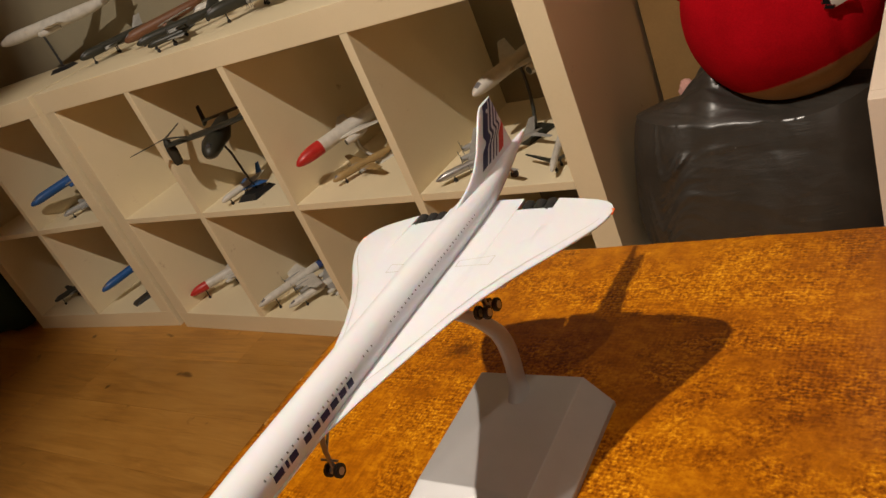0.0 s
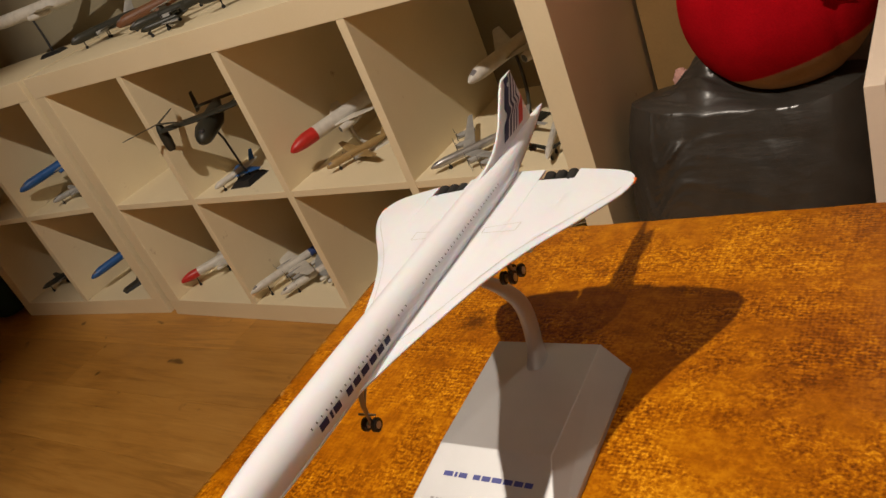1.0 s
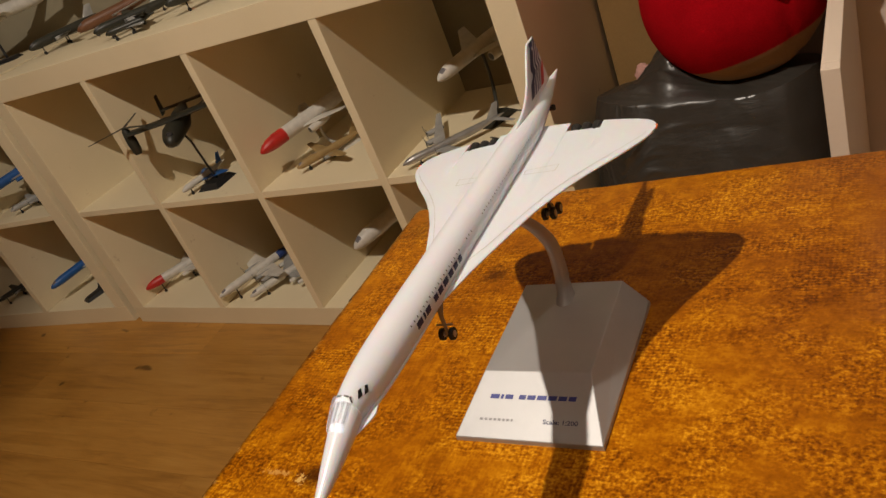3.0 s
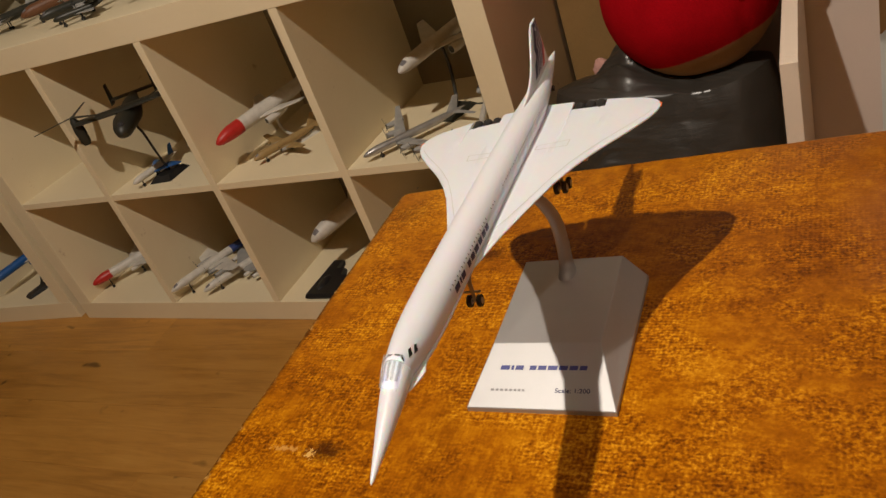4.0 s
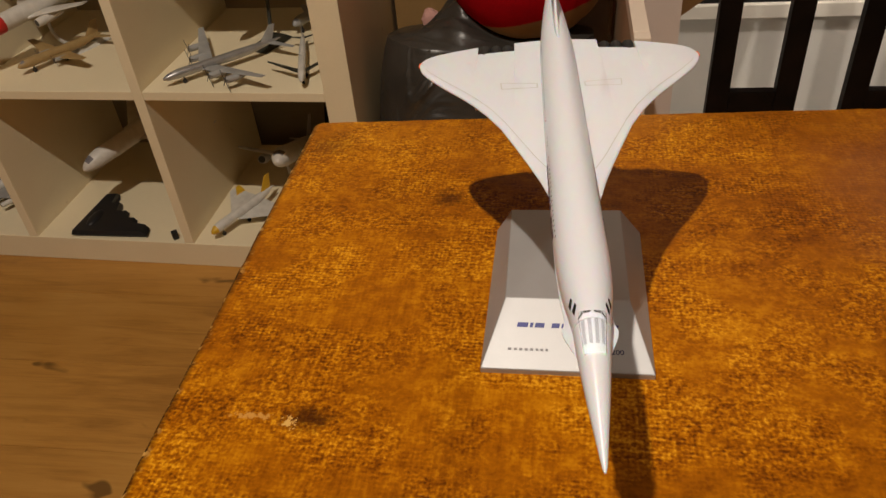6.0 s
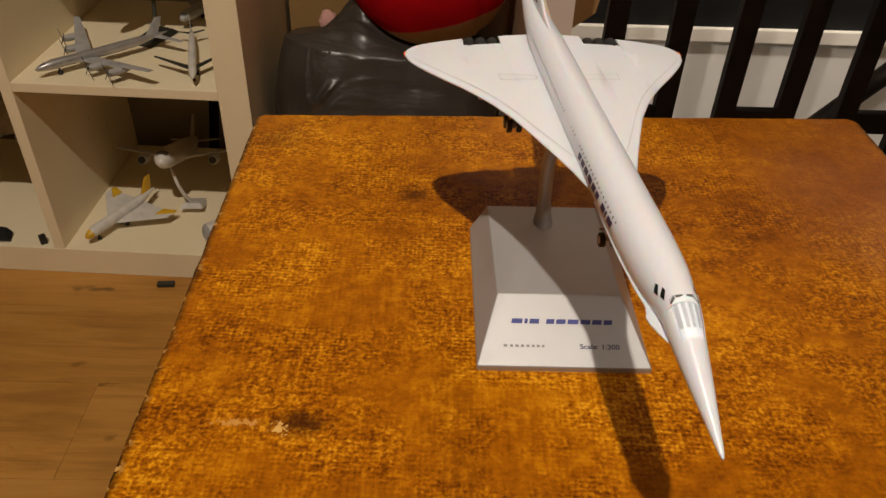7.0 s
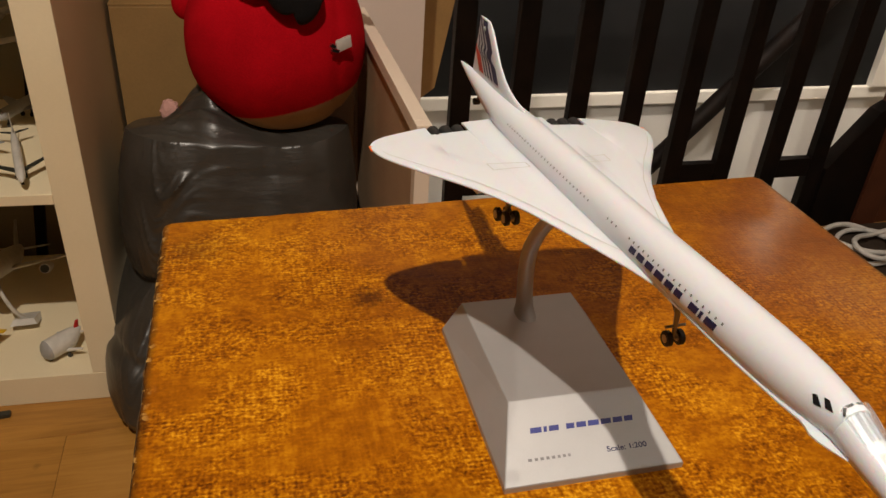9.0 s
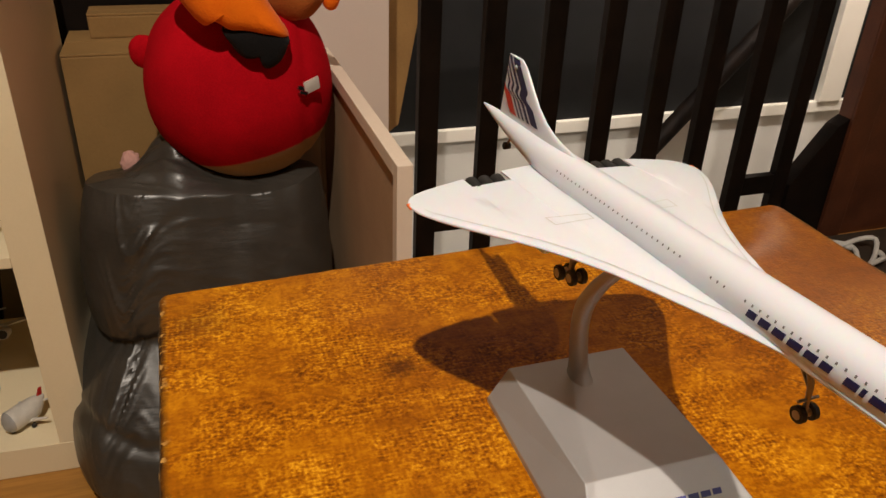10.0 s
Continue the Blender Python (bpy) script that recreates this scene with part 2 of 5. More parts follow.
TABLE = table_wood()
FLOOR = plank_wood("oak_floor", [(0.30, (0.28, 0.120, 0.021, 1)), (0.5, (0.49, 0.232, 0.044, 1)), (0.7, (0.60, 0.315, 0.072, 1))])
SHELF = scuffed_foil()
WALL = blotched("cream_wall_paint", (0.37, 0.32, 0.25, 1), (0.41, 0.36, 0.28, 1), 3.0, (0.8, 0.95), 0.15, 320.0)
TAUPE = blotched("taupe_wall_paint", (0.31, 0.275, 0.19, 1), (0.35, 0.31, 0.215, 1), 3.0, (0.8, 0.95), 0.15, 320.0)
PIER = blotched("off_white_wall_paint", (0.66, 0.56, 0.50, 1), (0.70, 0.60, 0.53, 1), 3.0, (0.75, 0.9), 0.12, 320.0)
CEIL = blotched("white_ceiling_paint", (0.60, 0.585, 0.56, 1), (0.64, 0.62, 0.60, 1), 3.0, (0.85, 0.95), 0.1, 300.0)
STAIRWALL = blotched("pale_grey_wall_paint", (0.66, 0.65, 0.62, 1), (0.72, 0.71, 0.67, 1), 4.0, (0.7, 0.9), 0.1, 300.0)
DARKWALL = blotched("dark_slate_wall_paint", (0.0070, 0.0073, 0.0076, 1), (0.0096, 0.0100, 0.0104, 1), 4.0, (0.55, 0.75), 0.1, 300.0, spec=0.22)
TRIM = blotched("white_gloss_trim", (0.78, 0.75, 0.68, 1), (0.82, 0.79, 0.72, 1), 6.0, (0.3, 0.45), 0.03, 200.0)
BLACKWOOD = blotched("black_brown_painted_wood", (0.003, 0.0022, 0.0018, 1), (0.009, 0.0048, 0.003, 1), 20.0, (0.45, 0.65), 0.15, 240.0, spec=0.14)
MAHOGANY = blotched("red_brown_wood", (0.060, 0.018, 0.008, 1), (0.11, 0.034, 0.014, 1), 12.0, (0.35, 0.55), 0.1, 200.0)
CARD = blotched("brown_cardboard", (0.25, 0.140, 0.043, 1), (0.31, 0.175, 0.056, 1), 8.0, (0.75, 0.9), 0.15, 260.0)
BOARD = blotched("pale_board", (0.76, 0.63, 0.51, 1), (0.80, 0.67, 0.54, 1), 6.0, (0.5, 0.7), 0.08, 220.0)
PLY = blotched("tan_plywood", (0.40, 0.26, 0.15, 1), (0.48, 0.32, 0.19, 1), 9.0, (0.6, 0.8), 0.12, 200.0)
RED = two_tone_plush("red_and_beige_plush", (0.50, 0.004, 0.011, 1), (0.42, 0.27, 0.14, 1), (-0.028, 1.055, 0.585))
BROWNCLOTH = red_plush_cloth("brown_plush", (0.30, 0.075, 0.012, 1), (0.36, 0.10, 0.018, 1))
ORANGE = red_plush_cloth("orange_plush", (0.92, 0.150, 0.003, 1), (0.97, 0.205, 0.005, 1))
BLACKCLOTH = red_plush_cloth("black_plush", (0.004, 0.0035, 0.0035, 1), (0.008, 0.007, 0.007, 1))
PINK = red_plush_cloth("pink_cloth", (0.62, 0.32, 0.27, 1), (0.68, 0.38, 0.32, 1))
WHITECLOTH = plain("white_fabric", (0.75, 0.72, 0.68, 1), 0.8)
MAT = blotched("dark_mat_fibre", (0.030, 0.018, 0.010, 1), (0.050, 0.030, 0.017, 1), 30.0, (0.85, 0.98), 0.5, 300.0)
GREEN = blotched("dark_green_cloth", (0.006, 0.022, 0.010, 1), (0.010, 0.034, 0.015, 1), 12.0, (0.7, 0.9), 0.3, 150.0)
BAG = bin_bag()
PLANE = Mat("white_model_paint", (0.726, 0.742, 0.798, 1), 0.34, spec=0.5, Coat_Weight=0.25, Coat_Roughness=0.2, Subsurface_Weight=0.3, Subsurface_Scale=0.004).m
STANDM = blotched("silver_grey_stand_paint", (0.42, 0.42, 0.425, 1), (0.46, 0.46, 0.465, 1), 40.0, (0.50, 0.56), 0.25, 2600.0, metal=0.60, dist=0.0002)
_lac = STANDM.node_tree.nodes["Principled BSDF"]
_lac.inputs["Coat Weight"].default_value = 0.15
_lac.inputs["Coat Roughness"].default_value = 0.15
NAVY = plain("navy_print", (0.013, 0.014, 0.075, 1), 0.4)
BLUEP = plain("blue_print", (0.030, 0.038, 0.22, 1), 0.5)
GREYP = plain("grey_print", (0.16, 0.15, 0.16, 1), 0.6)
PALEP = plain("pale_grey_print", (0.24, 0.23, 0.24, 1), 0.6)
REDP = plain("red_print", (0.55, 0.030, 0.015, 1), 0.4)
LINE = plain("pale_grey_panel_line", (0.60, 0.60, 0.59, 1), 0.5)
GLASSBLACK = plain("black_window_print", (0.012, 0.012, 0.014, 1), 0.2)
NOZZLE = plain("dark_nozzle_paint", (0.012, 0.012, 0.012, 1), 0.6)
RUBBER = plain("black_tyre_rubber", (0.012, 0.012, 0.012, 1), 0.65)
HUB = plain("grey_hub_metal", (0.40, 0.39, 0.38, 1), 0.35, 0.6)
STRUT = plain("grey_strut_metal", (0.32, 0.30, 0.29, 1), 0.35, 0.7)
NAVORANGE = plain("orange_tip_paint", (0.85, 0.16, 0.02, 1), 0.35)
SCREEN = plain("grey_windscreen_pane", (0.34, 0.35, 0.38, 1), 0.25)
CLEAR = Mat("clear_visor_plastic", (0.84, 0.86, 0.88, 1), 0.04, spec=0.6, Transmission_Weight=0.92, IOR=1.12).m
MWHITE = plain("off_white_model_paint", (0.66, 0.63, 0.57, 1), 0.4)
MGREY = plain("grey_model_paint", (0.36, 0.355, 0.34, 1), 0.5)
MSILVER = plain("silver_model_metal", (0.42, 0.41, 0.40, 1), 0.35, 0.6)
MDARK = plain("dark_olive_model_paint", (0.030, 0.030, 0.022, 1), 0.45)
MBLACK = plain("black_model_paint", (0.014, 0.014, 0.015, 1), 0.45)
MRED = plain("red_model_paint", (0.52, 0.022, 0.018, 1), 0.4)
MBLUE = plain("blue_model_paint", (0.020, 0.11, 0.36, 1), 0.4)
MNAVY = plain("dark_blue_model_paint", (0.030, 0.06, 0.22, 1), 0.4)
MYELLOW = plain("yellow_model_paint", (0.72, 0.42, 0.02, 1), 0.4)
MTAN = plain("tan_model_paint", (0.38, 0.25, 0.10, 1), 0.5)
MBROWN = plain("brown_model_paint", (0.17, 0.07, 0.03, 1), 0.5)
CABLE = plain("white_cable_plastic", (0.72, 0.70, 0.66, 1), 0.4)

# ---- mesh helpers ----
def part(name, bm, material, parent=None, label="", smooth=False):
    me = bpy.data.meshes.new(name)
    bmesh.ops.recalc_face_normals(bm, faces=bm.faces)
    bm.to_mesh(me)
    bm.free()
    mats = material if isinstance(material, (list, tuple)) else [material]
    for k in mats:
        me.materials.append(k)
    if smooth:
        for p in me.polygons:
            p.use_smooth = True
        me.set_sharp_from_angle(angle=radians(38))
    ob = new(name, me)
    if parent is not None:
        ob.parent = parent
    if label:
        ob["label"] = label
    return ob


def empty(name, m, label, category, group="", kind=""):
    ob = new(name)
    ob.empty_display_size = 0.05
    ob.matrix_basis = m
    return tagged(ob, label, category, group, kind)


def box(bm, lo, hi, bevel=0.0, m=None, mat=0):
    r = bmesh.ops.create_cube(bm, size=1.0)
    vs = r["verts"]
    for v in vs:
        v.co = Vector([lo[k] + (v.co[k] + 0.5) * (hi[k] - lo[k]) for k in range(3)])
    fs = {f for v in vs for f in v.link_faces}
    for f in fs:
        f.material_index = mat
    if bevel > 0:
        es = list({e for v in vs for e in v.link_edges})
        r2 = bmesh.ops.bevel(bm, geom=es, offset=bevel, segments=2, affect="EDGES", profile=0.6)
        vs = list({v for f in r2["faces"] for v in f.verts} | {v for v in vs if v.is_valid})
    if m is not None:
        bmesh.ops.transform(bm, matrix=m, verts=vs)
    return vs


def boxed(lo, hi, bevel=0.0, m=None):
    bm = bmesh.new()
    box(bm, lo, hi, bevel, m)
    return bm


def loft(bm, rings, close_ends=True, mat=0):
    """Rings of equally many points, joined one to the next."""
    rows = [[bm.verts.new(p) for p in ring] for ring in rings]
    n = len(rows[0])
    for a, b in zip(rows, rows[1:]):
        for k in range(n):
            f = bm.faces.new((a[k], a[(k + 1) % n], b[(k + 1) % n], b[k]))
            f.material_index = mat
    if close_ends:
        for r in (rows[0], rows[-1]):
            try:
                bm.faces.new(r).material_index = mat
            except ValueError:
                pass
    return rows


def tube(bm, path, radius, n=10, flat=(1.0, 1.0), mat=0):
    """A round bar along a path of points; radius may be a list."""
    pts = [Vector(p) for p in path]
    rings = []
    up = Vector((0, 0, 1))
    side = None
    for i, p in enumerate(pts):
        d = (pts[min(i + 1, len(pts) - 1)] - pts[max(i - 1, 0)]).normalized()
        if side is None:
            side = d.cross(up)
            if side.length < 0.1:
                side = d.cross(Vector((0, 1, 0)))
        side = (side - d * side.dot(d)).normalized()
        other = d.cross(side)
        r = radius[i] if isinstance(radius, (list, tuple)) else radius
        rings.append([p + side * (r * flat[0] * math.cos(2 * math.pi * k / n)) + other * (r * flat[1] * math.sin(2 * math.pi * k / n)) for k in range(n)])
    loft(bm, rings, mat=mat)


def disc_wheel(bm, centre, axis, radius, width, n=20, mat=0):
    c, a = Vector(centre), Vector(axis).normalized()
    rr = [(-0.5, 0.72), (-0.5, 0.9), (-0.36, 1.0), (0.36, 1.0), (0.5, 0.9), (0.5, 0.72)]
    side = a.orthogonal().normalized()
    other = a.cross(side)
    rings = [[c + a * (width * h) + (side * math.cos(2 * math.pi * k / n) + other * math.sin(2 * math.pi * k / n)) * (radius * r) for k in range(n)] for h, r in rr]
    loft(bm, rings, mat=mat)


def lerp(table, x):
    for (a, fa), (b, fb) in zip(table, table[1:]):
        if x <= b:
            k = 0.0 if b == a else max(0.0, (x - a) / (b - a))
            return fa + (fb - fa) * k
    return table[-1][1]


def smooth_lerp(table, x):
    """Catmull-Rom through the table's points."""
    n = len(table)
    if x <= table[0][0]:
        return table[0][1]
    for i in range(n - 1):
        a, b = table[i], table[i + 1]
        if x <= b[0]:
            t = (x - a[0]) / (b[0] - a[0])
            p0 = table[i - 1] if i > 0 else a
            p3 = table[i + 2] if i + 2 < n else b
            m0 = (b[1] - p0[1]) / max(1e-6, b[0] - p0[0]) * (b[0] - a[0])
            m1 = (p3[1] - a[1]) / max(1e-6, p3[0] - a[0]) * (b[0] - a[0])
            return (2 * t**3 - 3 * t**2 + 1) * a[1] + (t**3 - 2 * t**2 + t) * m0 + (-2 * t**3 + 3 * t**2) * b[1] + (t**3 - t**2) * m1
    return table[-1][1]


TOP = 0.724  # the table top's height

# ---- the room ----
def wall(name, lo, hi, material, label):
    return tagged(part(name, boxed(lo, hi), material), label, "wall", kind="structure")


wall("wall_north", (-3.6, 1.405, -0.02), (0.10, 1.55, 2.66), TAUPE, "taupe painted wall behind the white shelves")
wall("wall_pier", (0.02, 1.20, -0.02), (0.243, 1.55, 2.66), PIER, "off-white painted wall end beside the stair railing")
wall("wall_west", (-3.75, -4.2, -0.02), (-3.6, 1.55, 2.66), WALL, "plain cream painted wall")
wall("wall_south", (-3.75, -4.35, -0.02), (2.75, -4.2, 2.66), WALL, "plain cream painted wall")
wall("wall_east", (2.6, -4.2, -2.2), (2.75, 2.35, 2.66), WALL, "plain cream painted wall")
wall("wall_stairwell_low", (0.02, 2.2, -2.2), (2.6, 2.35, -0.012), STAIRWALL, "pale grey wall below the far landing")
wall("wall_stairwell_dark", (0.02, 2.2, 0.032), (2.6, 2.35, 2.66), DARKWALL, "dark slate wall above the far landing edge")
wall("wall_stairwell_end", (0.02, 1.55, -2.2), (0.243, 2.2, 2.66), STAIRWALL, "pale grey wall at the stairwell's end")
wall("wall_under_landing", (0.243, 1.33, -2.2), (2.6, 1.37, -0.03), STAIRWALL, "pale grey wall under the landing edge")
tagged(part("trim", boxed((0.243, 2.18, -0.012), (2.6, 2.34, 0.032), 0.003), TRIM), "white painted edge strip of the far landing", "trim", kind="structure")
tagged(part("ceiling", boxed((-3.75, -4.35, 2.66), (2.75, 2.35, 2.76)), CEIL), "plain white painted ceiling", "ceiling", kind="structure")
tagged(part("stair_floor", boxed((0.1, 1.33, -2.3), (2.6, 2.3, -2.2)), FLOOR), "brown wooden floor below the stairwell", "floor", kind="structure")
# added out of view: blocks the stair lamp, gives the table a pale reflection
wall("wall_lamp_shield", (0.245, 1.28, 1.22), (2.6, 1.40, 2.66), PIER, "unseen off-white wall added to keep the stair lamp off the table")
# unseen box added beside the downlight to cast the shadow edge on the left
light_blocker = wall("wall_light_blocker", (-3.2, -2.0, 2.39), (-0.095, 0.005, 2.66), CEIL, "unseen white box added under the ceiling to cast the floor's shadow")
light_blocker.matrix_basis = pose(-0.366, -0.621, 0, 0, 0, math.degrees(math.atan2(-0.505, 0.372)))


tagged(part("floor", boxed((-3.6, -4.2, -0.06), (2.6, 1.33, -0.012)), BLACKWOOD), "wide oak floorboards with knots", "floor", kind="structure")

# ---- the table ----
def side_table():
    t = empty("side_table", pose(0, 0, 0), "small amber-stained wooden side table with worn edges", "table")
    x0, x1, y0, y1 = -0.1295, 0.2545, -0.34, 0.2155
    bm = bmesh.new()
    # an uneven outline, rounded at the edge
    pts = []
    def edge(ax, ay, bx, by, n):
        for k in range(n):
            f = k / n
            w = 0.0006 * noise.noise(Vector((f * 31 + ax * 50, ay * 40, 1.3)))
            dx, dy = by - ay, ax - bx
            ln = math.hypot(dx, dy)
            pts.append((ax + (bx - ax) * f + dx / ln * w, ay + (by - ay) * f + dy / ln * w))
    r = 0.006
    back = lambda x: y1 + (x - x0) * 0.0385
    edge(x0, y0 + r, x0, back(x0) - r, 70)
    for k in range(5):
        a = math.pi - k / 5 * math.pi / 2
        pts.append((x0 + r + r * math.cos(a), back(x0) - r + r * math.sin(a)))
    edge(x0 + r, back(x0), x1 - r, back(x1), 50)
    for k in range(5):
        a = math.pi / 2 - k / 5 * math.pi / 2
        pts.append((x1 - r + r * math.cos(a), back(x1) - r + r * math.sin(a)))
    edge(x1, back(x1) - r, x1, y0 + r, 70)
    edge(x1 - r, y0, x0 + r, y0, 40)
    cx, cy = (x0 + x1) / 2, (y0 + y1) / 2
    rings = []
    for inset, z in ((0.0006, -0.022), (0.0, -0.020), (0.0, -0.0022), (0.0007, -0.0007), (0.0022, 0.0)):
        ring = []
        for i, (x, y) in enumerate(pts):
            d = Vector((cx - x, cy - y))
            sx, sy = (1 if x < cx else -1), (1 if y < cy else -1)
            chip = 0.0005 * max(0.0, noise.noise(Vector((x * 160, y * 160, 4.2)))) if z > -0.003 else 0.0
            ox = inset + chip if abs(x - x0) < 0.01 or abs(x - x1) < 0.01 else 0.0
            oy = inset + chip if abs(y - y0) < 0.01 or y > y1 - 0.012 else 0.0
            ring.append((x + sx * ox, y + sy * oy, TOP + z))
        rings.append(ring)
    loft(bm, rings)
    part("tabletop", bm, TABLE, t, smooth=True)
    for lo, hi in (((x0 + 0.025, y0 + 0.03, TOP - 0.10), (x0 + 0.043, y1 - 0.03, TOP - 0.0222)),
                   ((x1 - 0.043, y0 + 0.03, TOP - 0.10), (x1 - 0.025, y1 - 0.03, TOP - 0.0222)),
                   ((x0 + 0.0435, y1 - 0.045, TOP - 0.10), (x1 - 0.0435, y1 - 0.03, TOP - 0.0222)),
                   ((x0 + 0.0435, y0 + 0.03, TOP - 0.10), (x1 - 0.0435, y0 + 0.045, TOP - 0.0222))):
        part("apron", boxed(lo, hi, 0.002), TABLE, t)
    for x in (x0 + 0.044, x1 - 0.084):
        for y in (y0 + 0.046, y1 - 0.086):
            part("leg", boxed((x, y, -0.0), (x + 0.04, y + 0.04, TOP - 0.0224), 0.003), TABLE, t)
    return t


side_table()

# ---- the display stand ----
def display_stand():
    st = empty("display_stand", pose(0, 0, TOP), "silver-grey plastic display stand with sloping front plate and curved arm", "stand")
    bm = bmesh.new()
    low = [(0, 0), (0.071, 0), (0.071, 0.0955), (0, 0.0955)]
    top = [(0.009, 0.0290), (0.0616, 0.0292), (0.0606, 0.0950), (0.0078, 0.0945)]
    a = [(x, y, 0.0) for x, y in low]
    b = [(x, y, 0.0026) for x, y in low]
    c = [(x, y, 0.0165) for x, y in top]
    loft(bm, [a, b, c])
    bmesh.ops.bevel(bm, geom=[e for e in bm.edges if min(v.co.z for v in e.verts) > 0.001], offset=0.0003, segments=1, affect="EDGES")
    part("base", bm, STANDM, st)
    # the arm, an oval bar that bows back and comes forward under the wing
    bm = bmesh.new()
    n = 26
    rings = []
    for k in range(n + 1):
        f = k / n
        z = 0.0150 + 0.080 * f
        y = smooth_lerp([(0.0150, 0.0815), (0.021, 0.0842), (0.030, 0.0868), (0.040, 0.0877), (0.048, 0.0862), (0.055, 0.0826), (0.064, 0.0765), (0.078, 0.064), (0.095, 0.048)], z)
        hx = 0.0034 - 0.0010 * f + 0.0016 * max(0.0, 1 - f / 0.12) ** 2
        hy = 0.0052 - 0.0022 * f + 0.0024 * max(0.0, 1 - f / 0.12) ** 2
        rings.append([(0.0338 + hx * math.copysign(abs(math.cos(q)) ** 0.8, math.cos(q)), y + hy * math.sin(q), z) for q in [2 * math.pi * j / 20 for j in range(20)]])
    loft(bm, rings)
    part("arm", bm, STANDM, st, "curved silver-grey arm", smooth=True)
    # the printing on the sloping front plate
    o, r = Vector((0.0, 0.0, 0.0026)), Vector((1, 0, 0))
    up = Vector((0, 0.029, 0.0139)).normalized()
    nrm = r.cross(up).normalized()
    def flat(bm, x, u, w, h, slant=0.0, mat=0):
        q = [(x, u), (x + w, u), (x + w + slant, u + h), (x + slant, u + h)]
        vs = [bm.verts.new(o + r * px + up * pu + nrm * 0.00012) for px, pu in q]
        bm.faces.new(vs).material_index = mat
    x = 0.0142
    for w in (0.0048, 0.0016, 0.0042, -0.0022, 0.0036, 0.0042, 0.0048, 0.0044, 0.0042, 0.0038):
        if w < 0:
            x -= w
            continue
        bm = bmesh.new()
        flat(bm, x + 0.0002, 0.0187, w - 0.0003, 0.0021, 0.0004)
        x += w + 0.00055
        part("printed_block", bm, BLUEP, st)
    x = 0.0110
    for w in (0.0021, 0.0017, 0.0018, 0.0017, 0.0018, 0.0015, 0.0016, 0.0014):
        bm = bmesh.new()
        flat(bm, x, 0.0083, w * 0.72, 0.0011)
        x += w + 0.0005
        part("printed_block", bm, PALEP, st)
    data = bpy.data.curves.new("scale_text", "FONT")
    data.body, data.size, data.offset = "Scale: 1:200", 0.0029, 0.00005
    tmp = bpy.data.objects.new("tmp_text", data)
    scene.collection.objects.link(tmp)
    me = bpy.data.meshes.new_from_object(tmp.evaluated_get(bpy.context.evaluated_depsgraph_get()))
    bpy.data.objects.remove(tmp)
    bpy.data.curves.remove(data)
    width = max(v.co.x for v in me.vertices)
    k = 0.0164 / width
    me.transform(Matrix((( r.x * k, up.x, nrm.x, 0.0423), (r.y * k, up.y, nrm.y, 0), (r.z * k, up.z, nrm.z, 0), (0, 0, 0, 1))))
    me.transform(Matrix.Translation(o + up * 0.0080 + nrm * 0.00012))
    me.materials.append(NAVY)
    txt = new("printed_text", me)
    txt.parent = st
    txt["label"] = "printed text 'Scale: 1:200'"
    return st


display_stand()

# ---- the delta-winged airliner model: s runs aft from the nose, w to its left, z up, in metres of the real aircraft ----
S = 0.2976 / 61.66
ZC = lambda s: -0.12 + (44.7 - s) * 0.050 if s < 46 else smooth_lerp([(44, -0.085), (46, -0.185), (50, -0.20), (54, -0.02), (58, 0.22), (61.66, 0.44)], s)
RW = lambda s: smooth_lerp([(7.0, 0.98), (8.4, 1.16), (10, 1.39), (13, 1.54), (20, 1.58), (44, 1.53), (48, 1.38), (52, 1.12), (56, 0.76), (59, 0.42), (61, 0.15), (61.66, 0.02)], s)
RH = lambda s: smooth_lerp([(7.0, 1.02), (8.4, 1.26), (10, 1.42), (13, 1.54), (20, 1.56), (44, 1.56), (48, 1.42), (52, 1.14), (56, 0.76), (59, 0.42), (61, 0.15), (61.66, 0.02)], s)
LE = [(0.0, 15.2), (1.3, 19.5), (1.9, 22.0), (2.5, 24.0), (3.4, 26.8), (4.4, 29.7), (5.3, 32.2), (6.6, 34.8), (8.0, 37.2), (9.3, 39.1), (10.5, 40.9), (11.7, 42.9), (12.3, 44.1), (12.65, 45.1), (12.8, 46.1)]
TE = [(0.0, 49.9), (3.89, 49.5), (3.91, 47.5), (7.34, 47.35), (7.36, 49.1), (9.5, 48.7), (11.2, 48.3), (12.1, 47.9), (12.5, 47.4), (12.72, 46.9), (12.8, 46.4)]
ZW = lambda s, w: -0.88 - 0.050 * (s - 45) - 0.60 * (abs(w) / 12.8) ** 2


OFF = lambda s: lerp([(0.0, -0.08), (7.0, -0.17), (16, -0.22), (30, -0.18), (44, -0.06), (55, 0.0), (62, 0.0)], s)


def skin(s, a, out=0.0):
    """A point of the fuselage's skin; a is the angle from the top, to the left."""
    return Vector((OFF(s) + (RW(s) + out) * math.sin(a), s, ZC(s) + (RH(s) + out) * math.cos(a))) * S


